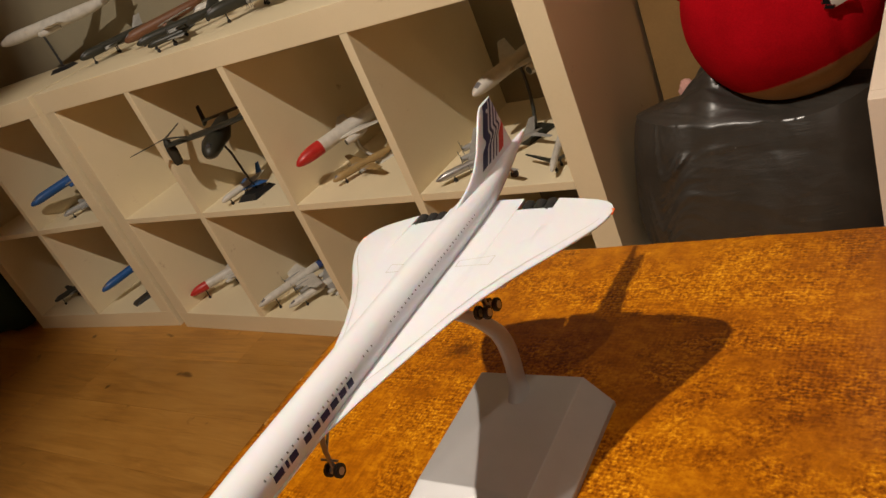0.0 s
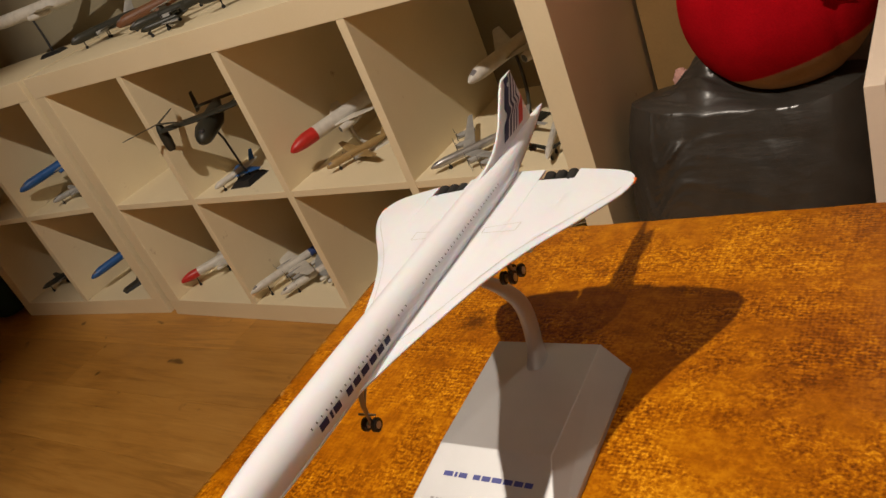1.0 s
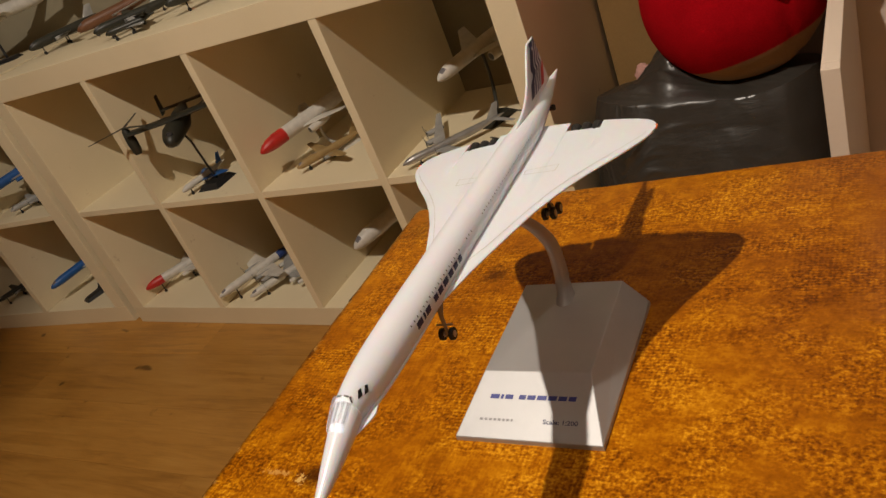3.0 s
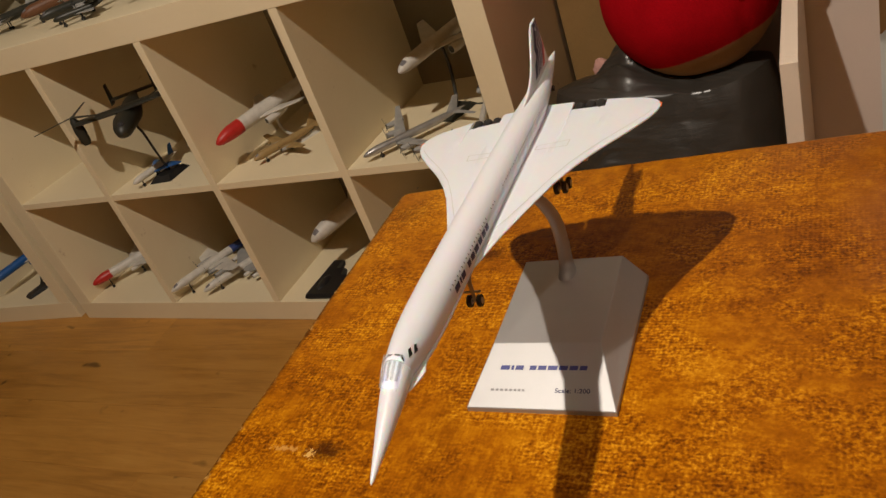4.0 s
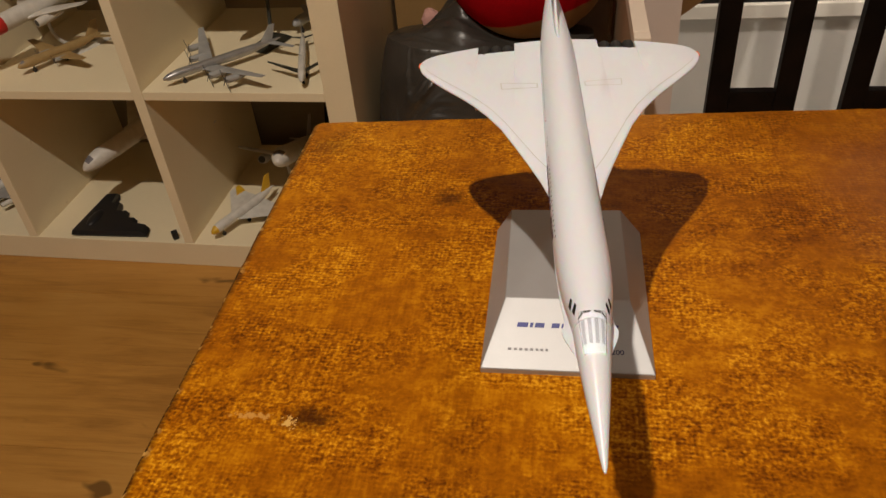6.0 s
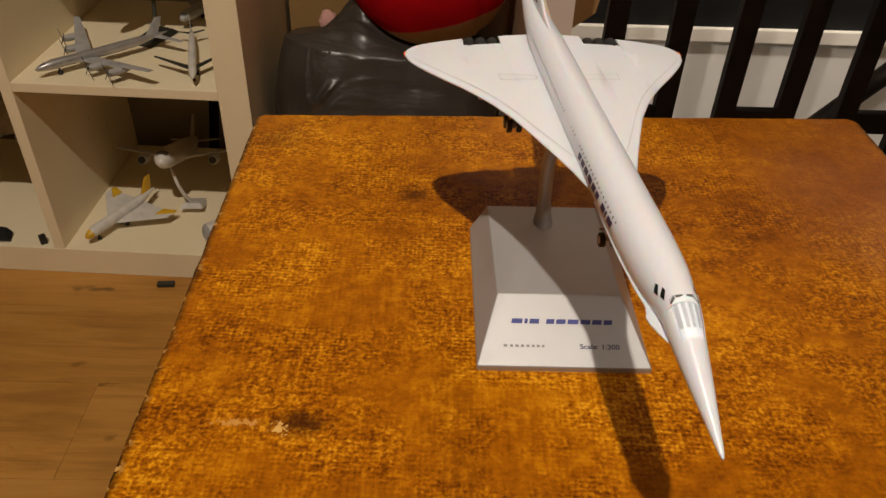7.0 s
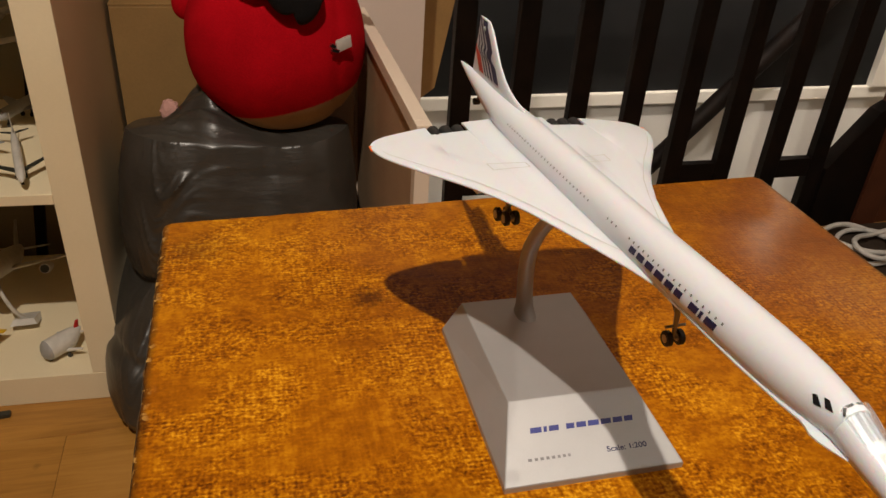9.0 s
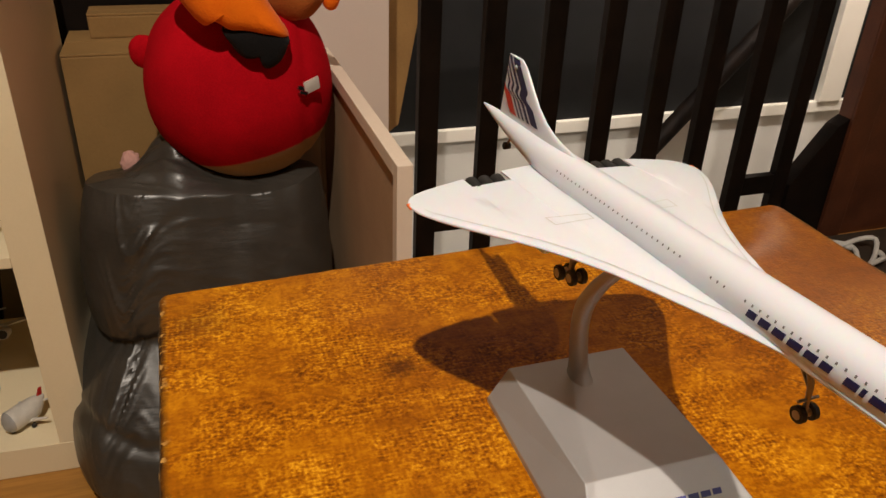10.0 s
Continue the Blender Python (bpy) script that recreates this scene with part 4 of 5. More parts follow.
def bin_bag_thing():
    bm = bmesh.new()
    prof = [(0.0, 0.98), (0.012, 1.08), (0.05, 1.14), (0.12, 1.13), (0.18, 1.06), (0.215, 0.985), (0.232, 0.965), (0.255, 1.0), (0.31, 1.01), (0.38, 0.985), (0.430, 0.955), (0.464, 0.925)]
    nu, nz = 300, 170
    rows = []
    def ridged(a, b, c):
        return (1 - abs(noise.noise(Vector((a + 0.35 * noise.noise(Vector((b * 0.3, a, 9))), b + 0.35 * noise.noise(Vector((a * 2, b * 0.2, 11))), c))))) ** 6
    for j in range(nz + 1):
        z = 0.446 * j / nz
        k = smooth_lerp(prof, z * 0.464 / 0.446)
        row = []
        for i in range(nu):
            u = 2 * math.pi * i / nu
            c, s = math.cos(u), math.sin(u)
            f = lambda v: math.copysign(abs(v) ** 0.54, v)
            lean = 1 - 0.05 * max(0.0, (z - 0.30) / 0.146) ** 2
            x, y = f(c) * (0.190 if c > 0 else (0.196 + 0.020 * max(0.0, 1 - z / 0.22) ** 0.5) * lean), f(s) * 0.168
            # tight creases fan out from the front corner and die out along the front
            w = u - 4.40 + 0.9 * max(0.0, 0.42 - z)
            corner = (math.exp(-(w / (0.14 if w < 0 else 0.20)) ** 2) + 0.42 * math.exp(-(w / 0.80) ** 2)) * (0.55 + 0.45 * max(0.0, min(1.0, 0.5 + 1.6 * noise.noise(Vector((u * 3, z * 9, 15))))))
            slope = z + w * (0.04 + 0.30 * max(0.0, 0.40 - z)) + 0.10 * math.exp(-((w + 0.1) / 0.18) ** 2)
            slope += 0.10 * noise.noise(Vector((u * 1.7, z * 6, 30)))
            crease = ridged(u * 1.0, slope * 13, 1.0) + 0.5 * ridged(u * 1.8, slope * 31 + 5, 3.0) + 0.2 * ridged(u * 3.0, slope * 84, 6.0)
            d = (crease - 0.6) * (0.0010 * max(0.0, noise.noise(Vector((u * 2, z * 7, 21)))) + 0.0062 * corner)
            d += 0.006 * noise.noise(Vector((c * 1.3, s * 1.3, z * 5 + 2)))
            d -= 0.006 * math.exp(-((z - 0.105 - 0.030 * math.sin(u * 2 + 0.6)) / 0.011) ** 2)
            d -= 0.010 * math.exp(-((z - 0.228 - 0.012 * math.sin(u * 3)) / 0.010) ** 2)
            row.append(bm.verts.new((-0.098 + x * k + c * d, 1.045 + y * k + s * d, z)))
        rows.append(row)
    # the flat top, with a fold drawn up beside the toy
    for ring in range(1, 60):
        f = 1 - ring / 60
        row = []
        for i in range(nu):
            p = rows[nz][i].co
            px, py = (p.x + 0.098) * f - 0.098, (p.y - 1.045) * f + 1.045
            d = math.hypot((px + 0.138) / 0.062, (py - 1.030) / 0.11)
            tent = 0.092 * max(0.0, 1 - d * 0.78) ** 1.7 * (1 + 0.25 * noise.noise(Vector((px * 30, py * 30, 2))))
            pleat = (0.002 + 0.006 * max(0.0, 1 - d * 0.5)) * (ridged(px * 5, py * 30 + px * 12, 4.0) + 0.6 * ridged(px * 9, py * 66 + px * 30, 8.0)) + 0.004 * noise.noise(Vector((px * 14, py * 14, 6)))
            row.append(bm.verts.new((px, py, p.z * f + 0.452 * (1 - f) + (pleat + tent) * min(1.0, (1 - f) * 5))))
        rows.append(row)
    for a, b in zip(rows, rows[1:]):
        for i in range(nu):
            bm.faces.new((a[i], a[(i + 1) % nu], b[(i + 1) % nu], b[i]))
    bm.faces.new(rows[-1])
    bm.faces.new(rows[0])
    # the front leans back to a crest, behind which the top sinks away
    for v in bm.verts:
        g = min(1.05, v.co.z / 0.446)
        face = max(0.0, min(1.0, (1.213 - v.co.y) / 0.336))
        slack = noise.noise(Vector((v.co.x * 11, 3.0, g * 2))) + 0.5 * noise.noise(Vector((v.co.x * 27, 7.0, g * 3)))
        v.co.y -= 0.088 * max(0.0, min(1.0, (0.224 - v.co.z) / 0.19)) * face
        v.co.y += (0.085 + 0.022 * slack) * max(0.0, g - 0.25) ** 1.4 * face
        q = max(0.0, min(1.0, 1 - (v.co.y - 0.935) / 0.055))
        e = min(1.0, abs(v.co.x + 0.098) / 0.20)
        drop = 0.030 * (1 - math.sqrt(1 - 0.96 * q * q)) + 0.026 * (1 - math.sqrt(1 - 0.97 * e ** 6)) + 0.30 * max(0.0, v.co.y - 1.0)
        drop += 0.014 * math.exp(-((v.co.x + 0.01) / 0.09) ** 2) - 0.012 + 0.006 * slack
        v.co.z -= drop * g ** 3
    return tagged(part("bin_bag", bm, BAG, smooth=True), "stuffed black plastic bin bag with shiny creases on the floor", "bag")


def plush_ball():
    bm = bmesh.new()
    def wob(p):
        seam = -0.02 * math.exp(-((p.x - 0.62) / 0.035) ** 2) if p.y < 0 else 0.0
        return 0.03 * noise.noise(p * 1.4 + Vector((1, 4, 2))) + seam
    rounded_heap(bm, (-0.028, 1.055, 0.577), (0.137, 0.132, 0.144), 0.94, wob, 1, 96, 64)
    rounded_heap(bm, (-0.160, 1.058, 0.628), (0.020, 0.015, 0.024), 0.95, lambda p: 0.05 * noise.noise(p * 2.0), 3, 24, 16)
    box(bm, (-0.013, -0.0008, -0.010), (0.013, 0.0008, 0.010), 0.0003, pose(0.063, 0.940, 0.600, 10, -14, 24), 1)
    box(bm, (-0.0075, -0.0012, -0.0032), (0.0075, 0.0012, 0.0032), 0.0003, pose(0.049, 0.935, 0.598, 10, 20, 24), 2)
    box(bm, (-0.0065, -0.0012, -0.0028), (0.0065, 0.0012, 0.0028), 0.0003, pose(0.050, 0.9345, 0.5915, 10, 20, 24), 2)
    return tagged(part("plush_toy", bm, (RED, WHITECLOTH, BLACKCLOTH), smooth=True), "round red plush toy with a beige underside on the bag", "plush toy")


def pillow(bm, outline, y0, y1, mat=0):
    """A stuffed flat shape: an outline in x and z, swelling between two depths."""
    pts = []
    n = len(outline)
    for i in range(n):
        p0, p1, p2, p3 = [Vector((*outline[(i + q) % n], 0)) for q in (-1, 0, 1, 2)]
        for q in range(5):
            t = q / 5
            pts.append(0.5 * ((2 * p1) + (p2 - p0) * t + (2 * p0 - 5 * p1 + 4 * p2 - p3) * t * t + (3 * p1 - p0 - 3 * p2 + p3) * t ** 3))
    cx, cz = sum(p.x for p in pts) / len(pts), sum(p.y for p in pts) / len(pts)
    rings = []
    for f, k in ((0.0, 0.45), (0.06, 0.72), (0.18, 0.9), (0.35, 0.98), (0.5, 1.0), (0.65, 0.98), (0.82, 0.9), (0.94, 0.72), (1.0, 0.45)):
        rings.append([(cx + (p.x - cx) * k, y0 + (y1 - y0) * f, cz + (p.y - cz) * k + 0.002 * noise.noise(Vector((p.x * 40, f * 3, p.y * 40)))) for p in pts])
    loft(bm, rings, mat=mat)


def plush_orange():
    bm = bmesh.new()
    pillow(bm, [(-0.120, 0.775), (-0.103, 0.724), (-0.078, 0.692), (-0.064, 0.697), (-0.042, 0.684), (-0.014, 0.678), (0.033, 0.671), (0.026, 0.692), (0.011, 0.716), (0.000, 0.745), (-0.022, 0.782), (-0.08, 0.795)], 0.900, 0.985)
    pillow(bm, [(-0.052, 0.688), (-0.044, 0.666), (-0.032, 0.650), (-0.018, 0.647), (-0.010, 0.648), (-0.003, 0.634), (0.010, 0.633), (0.022, 0.643), (0.031, 0.660), (0.031, 0.676), (-0.01, 0.694)], 0.908, 0.955, 1)
    return tagged(part("plush_toy", bm, (ORANGE, BLACKCLOTH), smooth=True), "orange and black plush toy lying on the red one", "plush toy")


def plush_brown():
    bm = bmesh.new()
    rounded_heap(bm, (0.052, 1.0, 0.722), (0.044, 0.036, 0.042), 0.9, lambda p: 0.08 * noise.noise(p * 2.0), 2, 40, 24)
    rounded_heap(bm, (0.104, 0.995, 0.716), (0.014, 0.014, 0.024), 0.9, lambda p: 0.05 * noise.noise(p * 2.0), 2, 20, 12, mat=1)
    return tagged(part("plush_toy", bm, (BROWNCLOTH, ORANGE), smooth=True), "small orange-brown plush toy on the red one", "plush toy")


def carton(name, lo, hi, turn, label):
    b = empty(name, pose((lo[0] + hi[0]) / 2, (lo[1] + hi[1]) / 2, lo[2], 0, 0, turn), label, "box")
    hx, hy, hz = (hi[0] - lo[0]) / 2, (hi[1] - lo[1]) / 2, hi[2] - lo[2]
    part("carton_body", boxed((-hx, -hy, 0), (hx, hy, hz - 0.004), 0.003), CARD, b)
    part("flap", boxed((-hx, -hy, hz - 0.004), (hx, -0.001, hz), 0.001), CARD, b)
    part("flap", boxed((-hx, 0.001, hz - 0.004), (hx, hy, hz), 0.001), CARD, b)
    return b


bin_bag_thing()
plush_ball()
plush_orange()
plush_brown()
carton("cardboard_box", (-0.295, 1.22, 0.0), (0.012, 1.385, 0.586), 0, "tall brown cardboard box standing behind the bin bag")
carton("cardboard_box", (-0.255, 1.318, 0.5862), (-0.01, 1.383, 0.628), 0, "small flat cardboard box lying on the tall one")


def leaning_panel():
    p = empty("framed_board", pose(0.122, 0.655, 0), "pale framed wooden board standing on edge beside the bag", "board")
    h, d = 0.588, 0.535
    part("face", boxed((-0.001, 0.003, 0.0), (0.0095, d - 0.003, h - 0.003)), BOARD, p)
    part("backing", boxed((-0.0045, 0.018, 0.016), (-0.0012, d - 0.018, h - 0.02)), PLY, p, "tan plywood backing")
    part("stile", boxed((-0.0095, 0, 0.0), (0.0098, 0.020, h), 0.0012), BOARD, p)
    part("stile", boxed((-0.0095, d - 0.02, 0.0), (0.0098, d, h), 0.0012), BOARD, p)
    part("rail", boxed((-0.0095, 0.0202, h - 0.02), (0.0098, d - 0.0202, h), 0.0012), BOARD, p)
    part("rail", boxed((-0.0095, 0.0202, 0.0), (0.0098, d - 0.0202, 0.02), 0.0012), BOARD, p)
    return p


leaning_panel()

# ---- the stair railing ----
def railing():
    r = empty("stair_railing", pose(0, 1.3, 0), "black-brown wooden stair railing with square balusters", "railing")
    for k in range(0, 8, 2):
        x = 0.328 + 0.1335 * k + 0.0432
        part("bottom_rail", boxed((x, -0.011, 0.145), (x + 0.0901, 0.011, 0.194), 0.002), BLACKWOOD, r)
    bm = bmesh.new()
    loft(bm, [[(1.308, y, 0.0), (1.4385, y, 0.0), (1.4385, y, 0.330), (1.41, y, 0.312), (1.308, y, 0.165)] for y in (-0.021, 0.021)])
    part("rail_block", bm, BLACKWOOD, r)
    part("top_rail", boxed((0.245, -0.028, 0.93), (1.44, 0.028, 0.98), 0.006), BLACKWOOD, r)
    for k in range(8):
        x = 0.328 + 0.1335 * k
        part("baluster", boxed((x, -0.012, 0.0), (x + 0.043, 0.012, 0.9297), 0.002), BLACKWOOD, r)
    return r


railing()
bm = bmesh.new()
tube(bm, [(1.0, 2.10, -0.56), (2.2, 2.10, 0.76)], 0.032, 12)
hr = tagged(part("handrail", bm, BLACKWOOD, smooth=True), "black sloping handrail on the stairwell wall", "handrail")

# ---- model airplanes on the shelves ----
def surface(bm, root, tip, chord_root, chord_tip, fwd, nrm, thick, mat=0):
    """A flying surface: root and tip are mid-chord points, fwd the chord's way, nrm its thickness's."""
    rings = []
    for p, c, t in ((root, chord_root, thick), (tip, chord_tip, thick * 0.6)):
        rings.append([p + fwd * (c * a) + nrm * (t * b) for a, b in ((0.5, 0), (0.4, 0.7), (0.15, 1), (-0.2, 0.7), (-0.5, 0.05), (-0.2, -0.6), (0.15, -0.9), (0.4, -0.7))])
    loft(bm, rings, mat=mat)


def jet(m, label, nose, tail, r, body, nose_mat=None, nose_frac=0.2, wing_mat=None, fin_mat=None, span=None, sweep=0.5, wing_at=0.45, chord=0.2,
        high=False, engines=(), engine_r=None, props=False, fin=0.16, low_tail=True, stand=None, stand_mat=None, band=None, delta=False, tip_mat=None):
    """A model airplane from nose to tail, in the coordinates of a shelf (m)."""
    nose, tail = Vector(nose), Vector(tail)
    length = (tail - nose).length
    f = (nose - tail).normalized()
    side = f.cross(Vector((0, 0, 1))).normalized()
    up = side.cross(f).normalized()
    span = span or length * 0.9
    wing_mat, fin_mat = wing_mat or body, fin_mat or body
    th = empty("model_airplane", m @ Matrix.Translation(nose), label, "model airplane", "model airplanes on the shelves")
    P = lambda a, s=0.0, u=0.0: -f * (a * length) + side * s + up * u
    bm = bmesh.new()
    sts = [(0.0, 0.08, -0.25), (0.012, 0.36, -0.22), (0.035, 0.62, -0.15), (0.075, 0.86, -0.06), (0.13, 1.0, 0), (0.2, 1.0, 0), (0.205, 1.0, 0), (0.45, 1.0, 0), (0.62, 1.0, 0), (0.74, 0.92, 0.08), (0.86, 0.62, 0.3), (0.95, 0.32, 0.5), (1.0, 0.1, 0.6)]
    rings = [[P(a, r * k * math.sin(q), r * (k * math.cos(q) + z)) for q in [2 * math.pi * i / 16 for i in range(16)]] for a, k, z in sts]
    loft(bm, rings)
    mats = [body, nose_mat or body, band or body, GREYP]
    for fc in bm.faces:
        c = fc.calc_center_median()
        a = -c.dot(f) / length
        if nose_mat and a < nose_frac:
            fc.material_index = 1
        elif band and a > 0.66:
            fc.material_index = 2
        elif 0.03 < a < 0.075 and 0.30 * r < c.dot(up) < 0.68 * r and r > 0.008:
            fc.material_index = 3
    part("fuselage", bm, mats, th, smooth=True)
    wr = chord * length
    wz = 0.75 * r if high else -0.45 * r
    for sg in (1, -1):
        bm = bmesh.new()
        if delta:
            surface(bm, P(wing_at + 0.12, sg * r * 0.5, wz), P(wing_at + 0.30, sg * span / 2, wz), wr * 2.4, wr * 0.5, f, up, r * 0.16)
        else:
            surface(bm, P(wing_at, sg * r * 0.6, wz), P(wing_at + sweep * span / 2 / length, sg * span / 2, wz + 0.05 * span), wr, wr * 0.36, f, up, r * 0.20)
        wing = part("wing", bm, wing_mat, th, smooth=True)
        if tip_mat:
            bm = bmesh.new()
            surface(bm, P(wing_at + 0.29, sg * span * 0.34, wz), P(wing_at + 0.38, sg * span * 0.505, wz), wr * 0.75, wr * 0.34, f, up, r * 0.19)
            part("wing_tip", bm, tip_mat, wing, "yellow wing tip", smooth=True)
        if not delta:
            bm = bmesh.new()
            surface(bm, P(0.90, sg * r * 0.25, r * 0.4 if low_tail else fin * length * 0.9), P(0.90 + 0.4 * span * 0.19 / length, sg * span * 0.19, (r * 0.5 if low_tail else fin * length * 0.9)), wr * 0.55, wr * 0.28, f, up, r * 0.12)
            part("tailplane", bm, wing_mat, th, smooth=True)
    if fin > 0:
        bm = bmesh.new()
        surface(bm, P(0.87, 0, r * 0.5), P(0.95, 0, r * 0.5 + fin * length), wr * 0.85, wr * 0.42, f, side, r * 0.14)
        part("fin", bm, fin_mat, th, smooth=True)
    er = engine_r or r * 0.42
    for e in engines:
        for sg in (1, -1):
            s = sg * e * span / 2
            a = wing_at + sweep * abs(s) / length - 0.06
            z = wz + 0.05 * abs(s) * 2 * 0.5 - er * (0.9 if not props else 0.1)
            bm = bmesh.new()
            tube(bm, [P(a - 0.07, s, z), P(a - 0.03, s, z), P(a + 0.05, s, z), P(a + 0.10, s, z)], [er * 0.86, er, er * 0.9, er * 0.5], 12)
            eng = part("engine", bm, MGREY if props else body, th, smooth=True)
            bm = bmesh.new()
            if props:
                for k in range(4):
                    q = math.pi / 4 + k * math.pi / 2
                    c = P(a - 0.076, s, z)
                    d = side * math.cos(q) + up * math.sin(q)
                    surface(bm, c, c + d * er * 3.4, er * 0.35, er * 0.3, (side * -math.sin(q) + up * math.cos(q)), f, er * 0.10)
                part("propeller", bm, MBLACK, eng)
            else:
                tube(bm, [P(a - 0.0705, s, z), P(a - 0.0712, s, z)], [er * 0.74, er * 0.70], 12)
                part("intake", bm, MDARK, eng)
    if stand:
        foot, top_at, mat = Vector(stand[0]), stand[1], stand_mat or MGREY
        base = foot - nose
        top = P(top_at, 0, -r * 0.7)
        bm = bmesh.new()
        mid = (base + top) / 2 + (base - top).cross(side).normalized() * 0.02 * (1 if len(stand) < 3 else stand[2])
        pts = []
        for k in range(9):
            t = k / 8
            pts.append(base * (1 - t) ** 2 + mid * 2 * t * (1 - t) + top * t * t)
        tube(bm, pts, [0.0042 - 0.0012 * k / 8 for k in range(9)], 8)
        part("stand_arm", bm, mat, th, smooth=True)
        bm = bmesh.new()
        hw, hl = 0.022, 0.042
        lo = [base + side * (hw * a) + f * (hl * b) + Vector((0, 0, -0.0005)) for a, b in ((-1, -1), (1, -1), (1, 1), (-1, 1))]
        hi = [base + side * (hw * 0.75 * a) + f * (hl * 0.7 * b) + Vector((0, 0, 0.010)) for a, b in ((-1, -1), (1, -1), (1, 1), (-1, 1))]
        loft(bm, [lo, hi])
        part("stand_base", bm, mat, th)
    else:
        # wheels under a model that stands on its own
        for a, s in ((0.16, 0.0), (wing_at + 0.05, r * 0.9), (wing_at + 0.05, -r * 0.9)):
            p = P(a, s, -r * 0.8)
            ground = Vector((p.x, p.y, stand_floor(nose.z) - nose.z))
            bm = bmesh.new()
            tube(bm, [p, ground + Vector((0, 0, 0.003))], 0.0016, 6)
            disc_wheel(bm, ground + Vector((0, 0, 0.0042)), side, 0.0042, 0.004, 12)
            part("landing_gear", bm, MBLACK, th)
    return th


def stand_floor(z):
    return 0.781 if z > 0.75 else HIGH if z > 0.38 else LOW


def tiltrotor():
    c = Vector((0.558, 0.045, 0.562))
    th = empty("model_tiltrotor", SH @ Matrix.Translation(c), "dark olive tiltrotor model on a black stand on the shelf", "model airplane", "model airplanes on the shelves")
    f = Vector((0.50, -0.86, -0.05)).normalized()
    side = f.cross(Vector((0, 0, 1))).normalized()
    up = side.cross(f).normalized()
    P = lambda a, s, u: f * a + side * s + up * u
    bm = bmesh.new()
    sts = [(0.085, 0.004, -0.006), (0.078, 0.013, -0.005), (0.062, 0.020, -0.003), (0.04, 0.024, 0.0), (-0.03, 0.025, 0.0), (-0.06, 0.021, 0.006), (-0.09, 0.012, 0.014), (-0.115, 0.005, 0.018)]
    loft(bm, [[P(a, r * 1.05 * math.sin(q), r * math.cos(q) + z) for q in [2 * math.pi * i / 16 for i in range(16)]] for a, r, z in sts])
    part("fuselage", bm, MDARK, th, smooth=True)
    bm = bmesh.new()
    rounded_heap(bm, P(0.068, -0.004, 0.010), (0.008, 0.008, 0.006), 1.0, lambda p: 0.0, 1, 14, 8)
    part("cockpit_glass", bm, plain("dark_glass", (0.05, 0.05, 0.055, 1), 0.05), th, smooth=True)
    bm = bmesh.new()
    surface(bm, P(0, 0.0, 0.024), P(0.002, 0.112, 0.027), 0.045, 0.040, f, up, 0.006)
    surface(bm, P(0, 0.0, 0.024), P(0.002, -0.112, 0.027), 0.045, 0.040, f, up, 0.006)
    part("wing", bm, MDARK, th, smooth=True)
    for sg in (1, -1):
        bm = bmesh.new()
        tube(bm, [P(0.004, sg * 0.114, -0.026), P(0.002, sg * 0.114, -0.018), P(0, sg * 0.114, 0.010), P(0, sg * 0.114, 0.034), P(0, sg * 0.114, 0.044)], [0.007, 0.011, 0.0125, 0.009, 0.004], 12)
        nac = part("nacelle", bm, MDARK, th, smooth=True)
        bm = bmesh.new()
        for k in range(3):
            q = 0.5 + k * 2 * math.pi / 3 + (0.6 if sg > 0 else 0)
            d = f * math.cos(q) + side * math.sin(q)
            e = f * -math.sin(q) + side * math.cos(q)
            surface(bm, P(0, sg * 0.114, 0.043), P(0, sg * 0.114, 0.043) + d * 0.088, 0.011, 0.006, e, up, 0.0012)
        part("rotor", bm, MDARK, nac)
    bm = bmesh.new()
    surface(bm, P(-0.105, -0.055, 0.022), P(-0.105, 0.055, 0.022), 0.026, 0.026, f, up, 0.003)
    part("tailplane", bm, MDARK, th)
    for sg in (1, -1):
        bm = bmesh.new()
        surface(bm, P(-0.105, sg * 0.055, 0.012), P(-0.115, sg * 0.055, 0.058), 0.030, 0.020, f, side, 0.003)
        part("fin", bm, MDARK, th)
    base = Vector((0.545, 0.085, HIGH)) - c
    bm = bmesh.new()
    tube(bm, [P(-0.01, 0, -0.02), P(-0.02, 0.0, -0.05) + Vector((0.005, 0, 0)), base * 0.7 + Vector((0.002, 0, -0.012)), base + Vector((0, 0, 0.008))], 0.0028, 8)
    part("stand_arm", bm, MBLACK, th, smooth=True)
    bm = bmesh.new()
    lo = [base + Vector((x, y, 0.0)) for x, y in ((-0.030, -0.05), (0.036, -0.045), (0.036, 0.03), (-0.030, 0.03))]
    hi = [base + Vector((x * 0.7, y * 0.7, 0.011)) for x, y in ((-0.030, -0.05), (0.036, -0.045), (0.036, 0.03), (-0.030, 0.03))]
    loft(bm, [lo, hi])
    part("stand_base", bm, MBLACK, th)


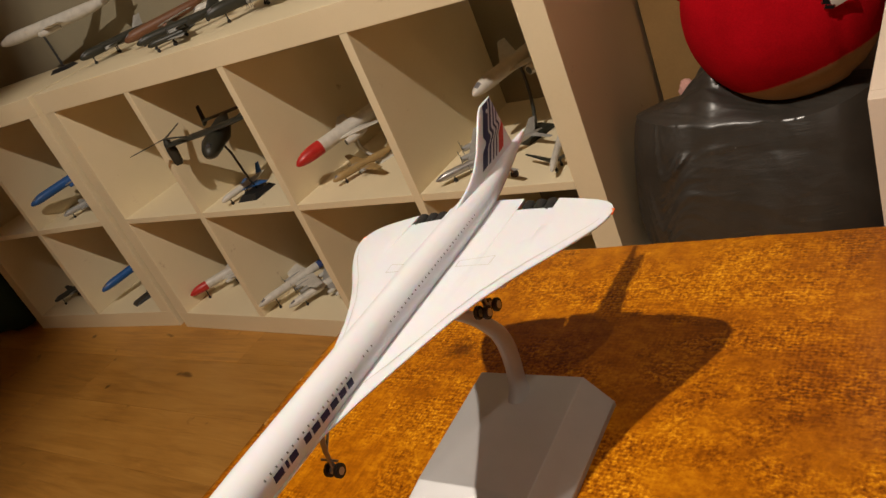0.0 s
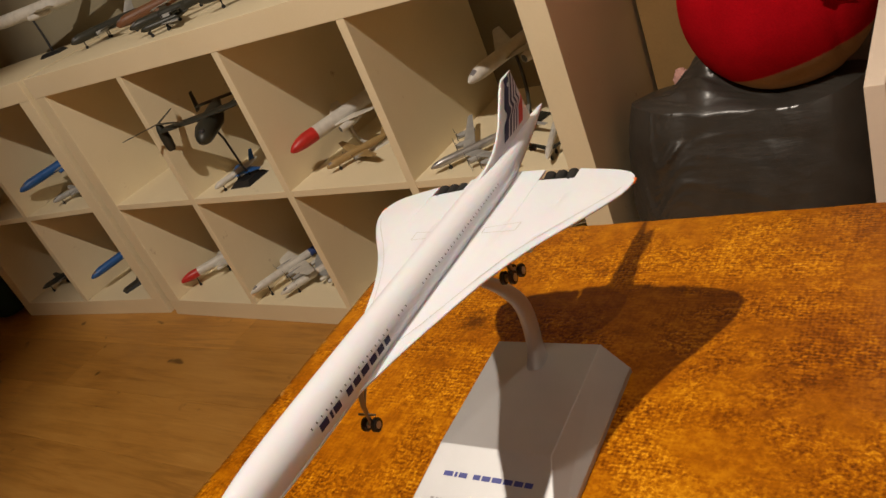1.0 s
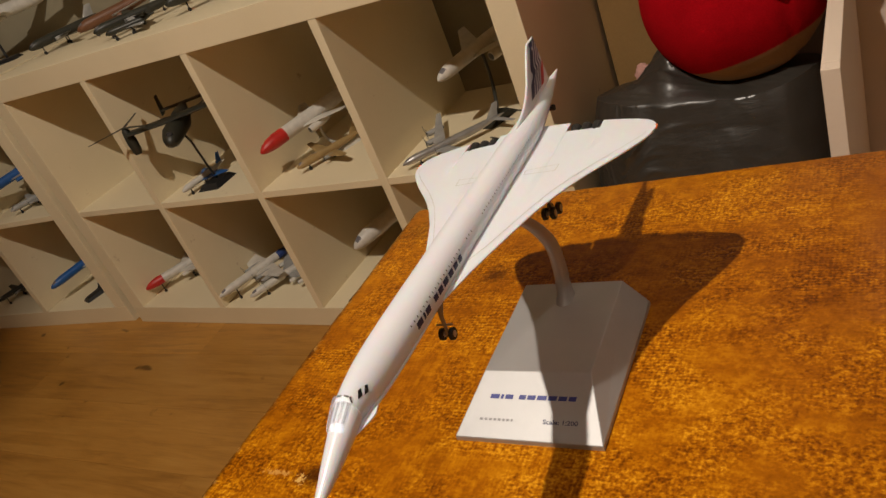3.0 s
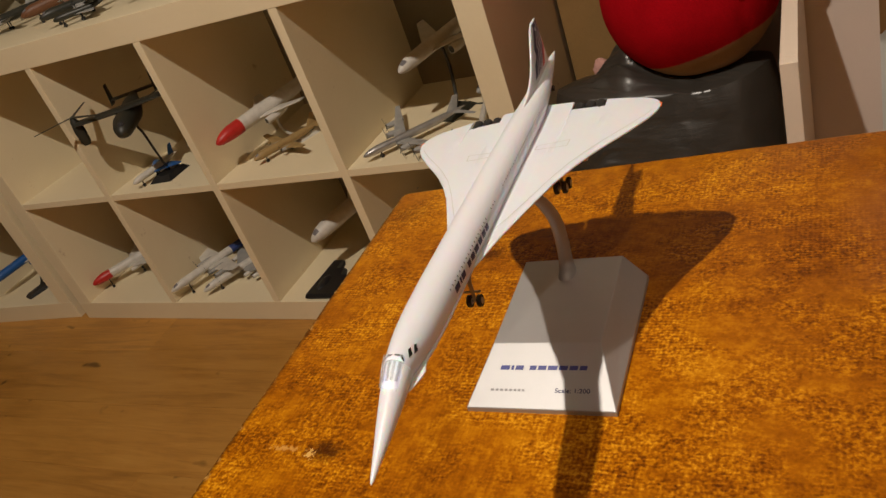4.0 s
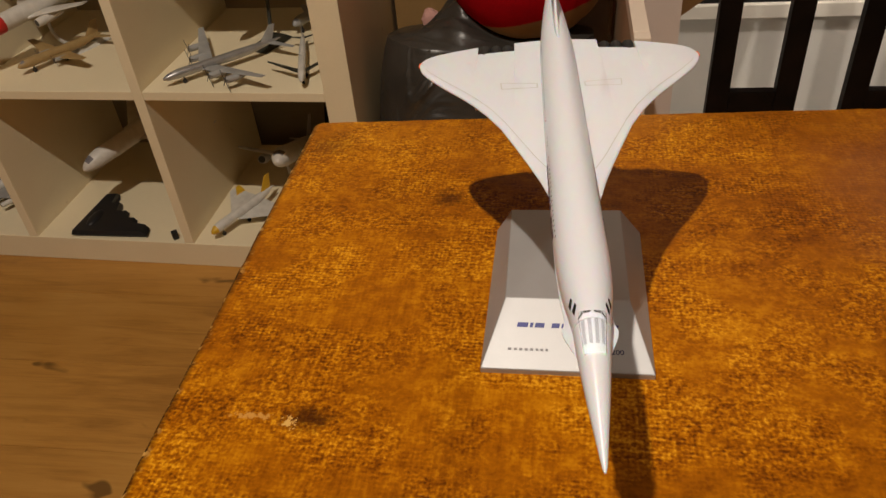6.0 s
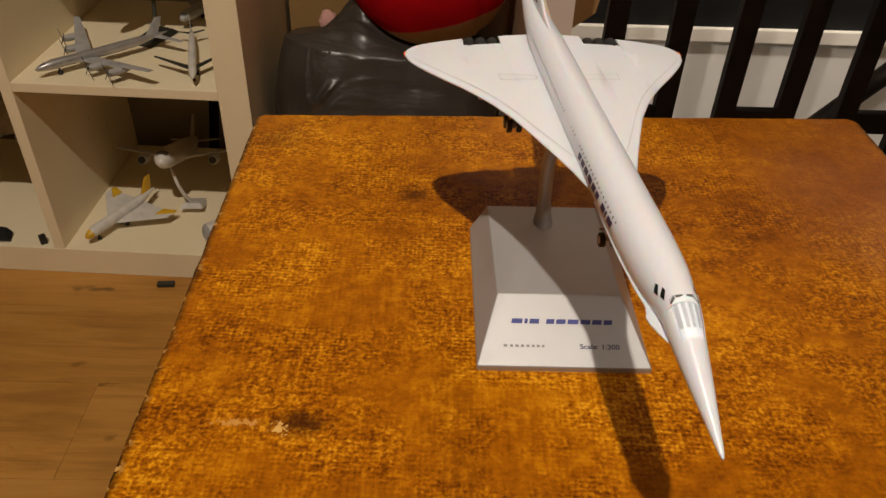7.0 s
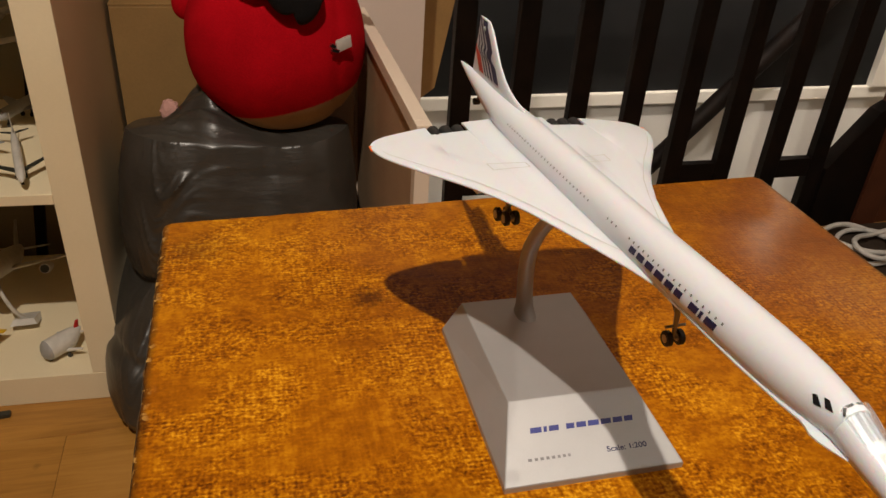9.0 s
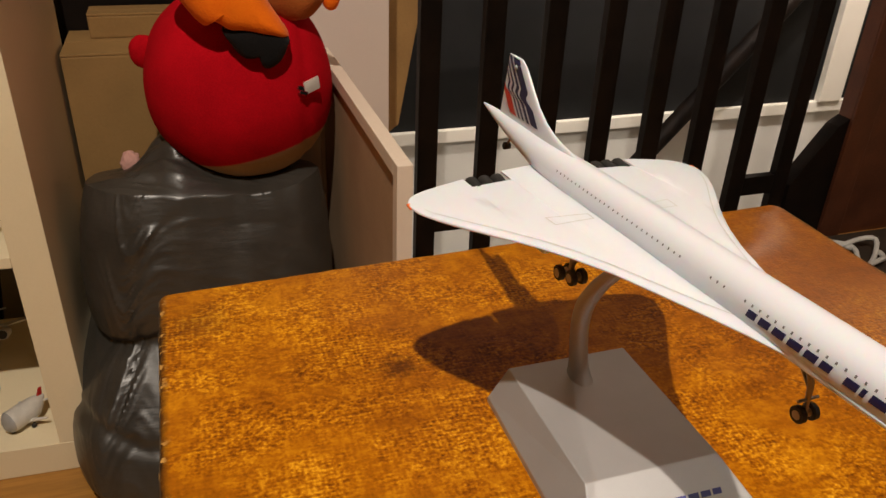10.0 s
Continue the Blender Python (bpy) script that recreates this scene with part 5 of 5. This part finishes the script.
def flying_wing():
    th = empty("model_flying_wing", SH @ Matrix.Translation((0.915, 0.055, LOW)), "flat black flying-wing model lying on the shelf", "model airplane", "model airplanes on the shelves")
    out = [(-0.078, -0.050), (-0.072, 0.095), (-0.046, 0.098), (-0.042, 0.060), (-0.020, 0.062), (-0.012, 0.030), (0.012, 0.032), (0.020, 0.005), (0.045, 0.006), (0.050, -0.012), (0.085, -0.018), (0.092, -0.045)]
    bm = bmesh.new()
    lo = [Vector((x, y, 0.006)) for x, y in out]
    hi = [Vector((x * 0.92 - 0.003, y * 0.92, 0.015)) for x, y in out]
    bo = [Vector((x * 0.9, y * 0.9, 0.0)) for x, y in out]
    loft(bm, [bo, lo, hi])
    part("airframe", bm, MBLACK, th)
    bm = bmesh.new()
    rounded_heap(bm, (-0.048, 0.0, 0.013), (0.013, 0.030, 0.008), 1.0, lambda p: 0.0, 1, 20, 12)
    part("cockpit_hump", bm, MBLACK, th, smooth=True)


tiltrotor()
flying_wing()
W, G = MWHITE, MGREY
# upper row
jet(SH, "white airliner model with a red nose on a curved stand", (0.792, 0.025, 0.478), (0.915, 0.345, 0.500), 0.0165, W, MRED, 0.235, span=0.19, wing_at=0.40, chord=0.17, engines=(0.42,), engine_r=0.0085, stand=((0.895, 0.20, HIGH), 0.48, -3), stand_mat=MWHITE)
jet(SH, "small tan propeller airplane model standing on the shelf", (0.842, 0.055, 0.414), (0.925, 0.215, 0.409), 0.009, MTAN, span=0.19, engines=(0.3,), props=True, sweep=0.0)
jet(SH, "grey four-engined airplane model standing on the shelf", (0.975, 0.20, 0.416), (1.04, 0.36, 0.412), 0.009, G, span=0.18, engines=(0.3, 0.6), props=True, sweep=0.0)
jet(SH, "white airliner model on a dark stand high in the compartment", (1.235, 0.115, 0.532), (1.335, 0.400, 0.552), 0.0145, W, None, span=0.24, wing_at=0.38, sweep=0.7, engines=(0.38,), engine_r=0.0105, stand=((1.282, 0.200, HIGH), 0.42, 1), stand_mat=MDARK)
jet(SH, "long grey swept-wing bomber model standing on the shelf", (1.156, 0.012, 0.412), (1.318, 0.172, 0.414), 0.0082, MSILVER, span=0.29, sweep=0.32, wing_at=0.36, chord=0.13, engines=(0.32, 0.62), engine_r=0.0062, props=True, wing_mat=G, fin=0.13, fin_mat=G)
jet(SH, "slim white jet fighter model standing on the shelf", (1.412, 0.006, 0.413), (1.352, 0.200, 0.411), 0.0066, W, None, wing_mat=MDARK, span=0.12, sweep=0.75, wing_at=0.22, chord=0.09, fin=0.14)
jet(SH, "grey jet fighter model standing at the back of the shelf", (1.322, 0.235, 0.418), (1.372, 0.375, 0.414), 0.010, G, span=0.10, sweep=0.5, chord=0.22, fin=0.2, fin_mat=MDARK)
jet(SH, "small white jet model with blue wings on the shelf", (0.498, 0.008, 0.414), (0.532, 0.140, 0.418), 0.008, W, None, wing_mat=MBLUE, fin_mat=MBLUE, span=0.12, delta=True, chord=0.16, fin=0.2)
jet(SH, "pale grey airliner model standing behind the tiltrotor", (0.60, 0.165, 0.418), (0.68, 0.335, 0.414), 0.011, W, None, span=0.18, engines=(0.35,))
jet(SH, "small white jet model at the back of the shelf", (0.215, 0.16, 0.412), (0.27, 0.30, 0.410), 0.008, W, None, span=0.12, delta=True, chord=0.16)
# lower row
jet(SH, "white airliner model with red nose and blue stripe", (0.058, 0.035, 0.098), (0.205, 0.275, 0.104), 0.0135, W, MRED, 0.26, span=0.22, engines=(0.35,), band=MNAVY, fin_mat=MNAVY)
jet(SH, "white propeller airliner model with a blue tail end", (0.415, -0.005, 0.098), (0.545, 0.275, 0.106), 0.0115, W, None, span=0.25, engines=(0.3, 0.6), engine_r=0.006, props=True, sweep=0.05, band=MNAVY, fin_mat=MNAVY)
jet(SH, "white four-engined airliner model beside the blue-tailed one", (0.505, 0.015, 0.082), (0.655, 0.265, 0.086), 0.0105, W, None, span=0.25, engines=(0.3, 0.6), engine_r=0.006, sweep=0.3, wing_mat=G)
jet(SH, "white airliner model on a stand above the flying wing", (0.872, 0.072, 0.182), (1.035, 0.375, 0.226), 0.019, W, None, span=0.30, engines=(0.35,), stand=((0.965, 0.265, LOW), 0.5, 1), stand_mat=G)
jet(SH, "white twin-engined airliner model facing out on a curved stand", (1.284, 0.106, 0.194), (1.262, 0.355, 0.088), 0.0205, W, None, span=0.28, engines=(0.50,), engine_r=0.0105, sweep=0.35, chord=0.17, fin=0.20, stand=((1.312, 0.165, LOW), 0.22, -2), stand_mat=MWHITE)
jet(SH, "white and yellow delta-wing fighter model standing on the shelf", (1.155, 0.008, 0.080), (1.232, 0.165, 0.086), 0.0105, W, MYELLOW, 0.08, span=0.165, delta=True, chord=0.20, fin=0.20, fin_mat=MYELLOW, wing_mat=W, tip_mat=MYELLOW)
jet(SH, "short fat grey and white airplane model with a red fin", (1.368, 0.034, 0.079), (1.420, 0.086, 0.080), 0.0180, W, G, 0.16, span=0.070, engines=(), fin_mat=MRED, fin=0.26, wing_mat=W)
# narrow unit
jet(SL, "blue airliner model on the upper shelf of the narrow unit", (0.445, 0.01, 0.478), (0.56, 0.30, 0.500), 0.0145, MBLUE, None, span=0.24, wing_mat=G, engines=(0.35,), stand=((0.52, 0.16, HIGH), 0.45, 1), stand_mat=G)
jet(SL, "small grey airplane model standing on the upper shelf", (0.535, 0.03, 0.416), (0.60, 0.18, 0.412), 0.009, G, span=0.16, engines=(0.3,), props=True, sweep=0.0)
jet(SL, "blue airliner model on a black stand in the lower compartment", (0.470, 0.022, 0.134), (0.575, 0.315, 0.152), 0.0135, MBLUE, None, span=0.22, wing_mat=W, engines=(0.35,), stand=((0.575, 0.075, LOW), 0.42, 2), stand_mat=MBLACK)
jet(SL, "small dark propeller airplane model in the lower compartment", (0.115, 0.04, 0.090), (0.16, 0.20, 0.084), 0.009, MDARK, span=0.15, engines=(0.3,), props=True, sweep=0.0)
# on top
jet(pose(0, 0, 0), "large off-white airliner model on a black stand", (-2.245, 1.215, 0.915), (-1.76, 1.345, 0.905), 0.0185, W, None, span=0.24, sweep=0.9, engines=(0.4,), engine_r=0.009, stand=((-2.07, 1.25, 0.781), 0.33, 0.2), stand_mat=MBLACK)
jet(SH, "brown swept-wing airplane model on top of the shelf", (0.255, 0.16, 0.815), (0.40, 0.36, 0.825), 0.014, MBROWN, None, span=0.26, engines=(0.35,), wing_mat=G, fin=0.28, fin_mat=MBROWN)
jet(SH, "dark propeller airplane model on top of the shelf", (0.445, 0.06, 0.812), (0.56, 0.25, 0.806), 0.011, MDARK, span=0.24, engines=(0.3, 0.6), engine_r=0.006, props=True, sweep=0.0)
jet(SH, "small dark jet model near the front edge of the shelf top", (0.515, 0.035, 0.803), (0.60, 0.115, 0.801), 0.007, MDARK, None, span=0.10, wing_mat=G, delta=True, chord=0.16)
jet(SH, "white and red airplane model at the back of the shelf top", (0.45, 0.24, 0.815), (0.55, 0.37, 0.812), 0.011, W, None, span=0.16, engines=(0.35,), fin_mat=MRED, fin=0.25)
jet(SH, "dark grey bomber model on top of the shelf", (0.66, 0.10, 0.816), (0.80, 0.335, 0.812), 0.014, MDARK, None, span=0.26, wing_mat=G, engines=(0.3, 0.6), engine_r=0.006, props=True, sweep=0.05, fin=0.2)
jet(SH, "grey jet model on top of the shelf", (0.86, 0.14, 0.812), (1.00, 0.34, 0.812), 0.012, G, None, span=0.22, engines=(0.35,))
jet(SH, "dark airplane model standing at the shelf top's corner", (0.06, 0.14, 0.812), (0.13, 0.33, 0.812), 0.012, MDARK, span=0.22, engines=(0.3,), props=True, sweep=0.0, fin_mat=G)


def dark_board(x, y, z0, z1, w, lean, label):
    b = tagged(part("dark_board", boxed((-w / 2, -0.006, 0), (w / 2, 0.006, z1 - z0), 0.001), BLACKWOOD), label, "board")
    b.matrix_basis = SH @ pose(x, y, z0, 0, lean, 0)


dark_board(0.965, 0.405, 0.0, 0.62, 0.045, 9, "narrow black board leaning behind the shelf")
dark_board(1.275, 0.405, 0.0, 0.60, 0.020, 8, "thin black batten leaning behind the shelf")

bm = boxed((-0.33, 1.389, 0.0), (0.012, 1.401, 0.95), 0.002)
tagged(part("dark_board", bm, BLACKWOOD), "black board standing against the wall behind the boxes", "board")

# ---- more things round the table ----
def green_bag():
    bm = bmesh.new()
    rounded_heap(bm, (0, 0, 0.17), (0.21, 0.20, 0.17), 0.5, lambda p: 0.06 * noise.noise(p * 3.0), 5, 48, 28)
    ob = tagged(part("storage_bag", bm, GREEN, smooth=True), "dark green cloth storage bag beside the narrow shelf", "bag")
    ob.matrix_basis = SL @ pose(-0.235, 0.12, 0.0)


green_bag()
bm = bmesh.new()
box(bm, (-0.016, -0.006, 0), (0.016, 0.006, 0.008), 0.002)
clip = tagged(part("plastic_clip", bm, MDARK), "small dark plastic clip on the floor", "clip")
clip.matrix_basis = pose(-0.512, 0.892, 0.0, 0, 0, 4)
bm = bmesh.new()
box(bm, (-0.006, -0.006, 0), (0.006, 0.006, 0.018), 0.002, pose(0, 0, 0, 0, 0, 40))
knob = tagged(part("toy_wheel", bm, MBLACK), "small black toy wheel on the lower shelf", "toy")
knob.matrix_basis = SH @ pose(1.068, 0.015, LOW)

# cloth scrap beside the bag's top
bm = bmesh.new()
rounded_heap(bm, (0, 0, 0), (0.014, 0.010, 0.017), 0.8, lambda p: 0.25 * noise.noise(p * 2.5), 6, 20, 12)
scrap = tagged(part("cloth_scrap", bm, PINK, smooth=True), "small pink cloth scrap on top of the bin bag", "cloth")
scrap.matrix_basis = pose(-0.207, 1.105, 0.441, 0, 20, 0)

# wooden post, cable and the hanging board at the stair
def stair_panel():
    n = empty("wainscot", pose(1.44, 1.27, 0), "reddish-brown wooden wainscot wall beside the stair railing", "wainscot")
    part("board", boxed((0.0, 0.008, 0.0), (0.62, 0.05, 1.06)), MAHOGANY, n)
    part("stile", boxed((0.0, 0.0, 0.0), (0.07, 0.0075, 1.06), 0.002), MAHOGANY, n)
    part("cap_rail", boxed((-0.01, -0.008, 1.0602), (0.63, 0.058, 1.085), 0.004), MAHOGANY, n)


stair_panel()
bm = bmesh.new()
pts = []
for k in range(90):
    a = k * 0.21
    wx, wy, wz = (noise.noise(Vector((a * 0.55, c, 0.4))) for c in (2.0, 5.0, 8.0))
    pts.append((1.345 + (0.095 + 0.04 * wz) * math.cos(a) + 0.0007 * k + 0.035 * wx, 1.16 + 0.06 * math.sin(a * 1.03) - 0.0006 * k + 0.03 * wy, 0.022 + 0.004 * (k // 30) + 0.035 * max(0.0, wz + math.sin(a * 0.5) * 0.5)))
tube(bm, pts, 0.0062, 8)
mat_bm = boxed((1.0, 0.78, 0.0), (2.2, 1.262, 0.009), 0.003)
tagged(part("floor_mat", mat_bm, MAT), "dark brown floor mat before the stair railing", "mat")
tagged(part("power_cable", bm, CABLE, smooth=True), "coiled white power cable on the floor by the railing", "cable")
bm = bmesh.new()
rings = []
for y in (1.56, 1.575):
    rings.append([(0.2435, y, 0.21), (0.36, y, 0.30), (0.405, y, 0.55), (0.405, y, 1.0), (0.2435, y, 1.0)])
loft(bm, rings)
tagged(part("brown_board", bm, CARD), "brown cardboard sheet fixed beside the wall end", "board")
tagged(part("door_casing", boxed((2.225, 2.17, 0.0325), (2.33, 2.1995, 2.1), 0.003), TRIM), "white painted door casing on the far wall", "trim", kind="structure")

# ---- floorboards ----
def floorboards():
    fl = bpy.data.objects["floor"]
    rng = random.Random(5)
    w = 0.185
    y = -4.165
    meshes = {}
    while y < 1.33 - 0.02:
        x = -3.6 - rng.random() * 1.2
        while x < 2.6:
            ln = 1.6
            a, b = max(x, -3.6), min(x + ln, 2.6)
            if b - a > 0.05:
                hi = min(w, 1.33 - y)
                key = (round(b - a, 4), round(hi, 4))
                if key not in meshes:
                    bm = boxed((0.0002, 0.0002, -0.012), (b - a - 0.0002, hi - 0.0002, 0.0), 0.0007)
                    me = bpy.data.meshes.new("floorboard")
                    bmesh.ops.recalc_face_normals(bm, faces=bm.faces)
                    bm.to_mesh(me)
                    bm.free()
                    me.materials.append(FLOOR)
                    meshes[key] = me
                ob = new("floorboard", meshes[key])
                ob.location = (a, y, 0)
                ob.parent = fl
            x += ln
        y += w


floorboards()
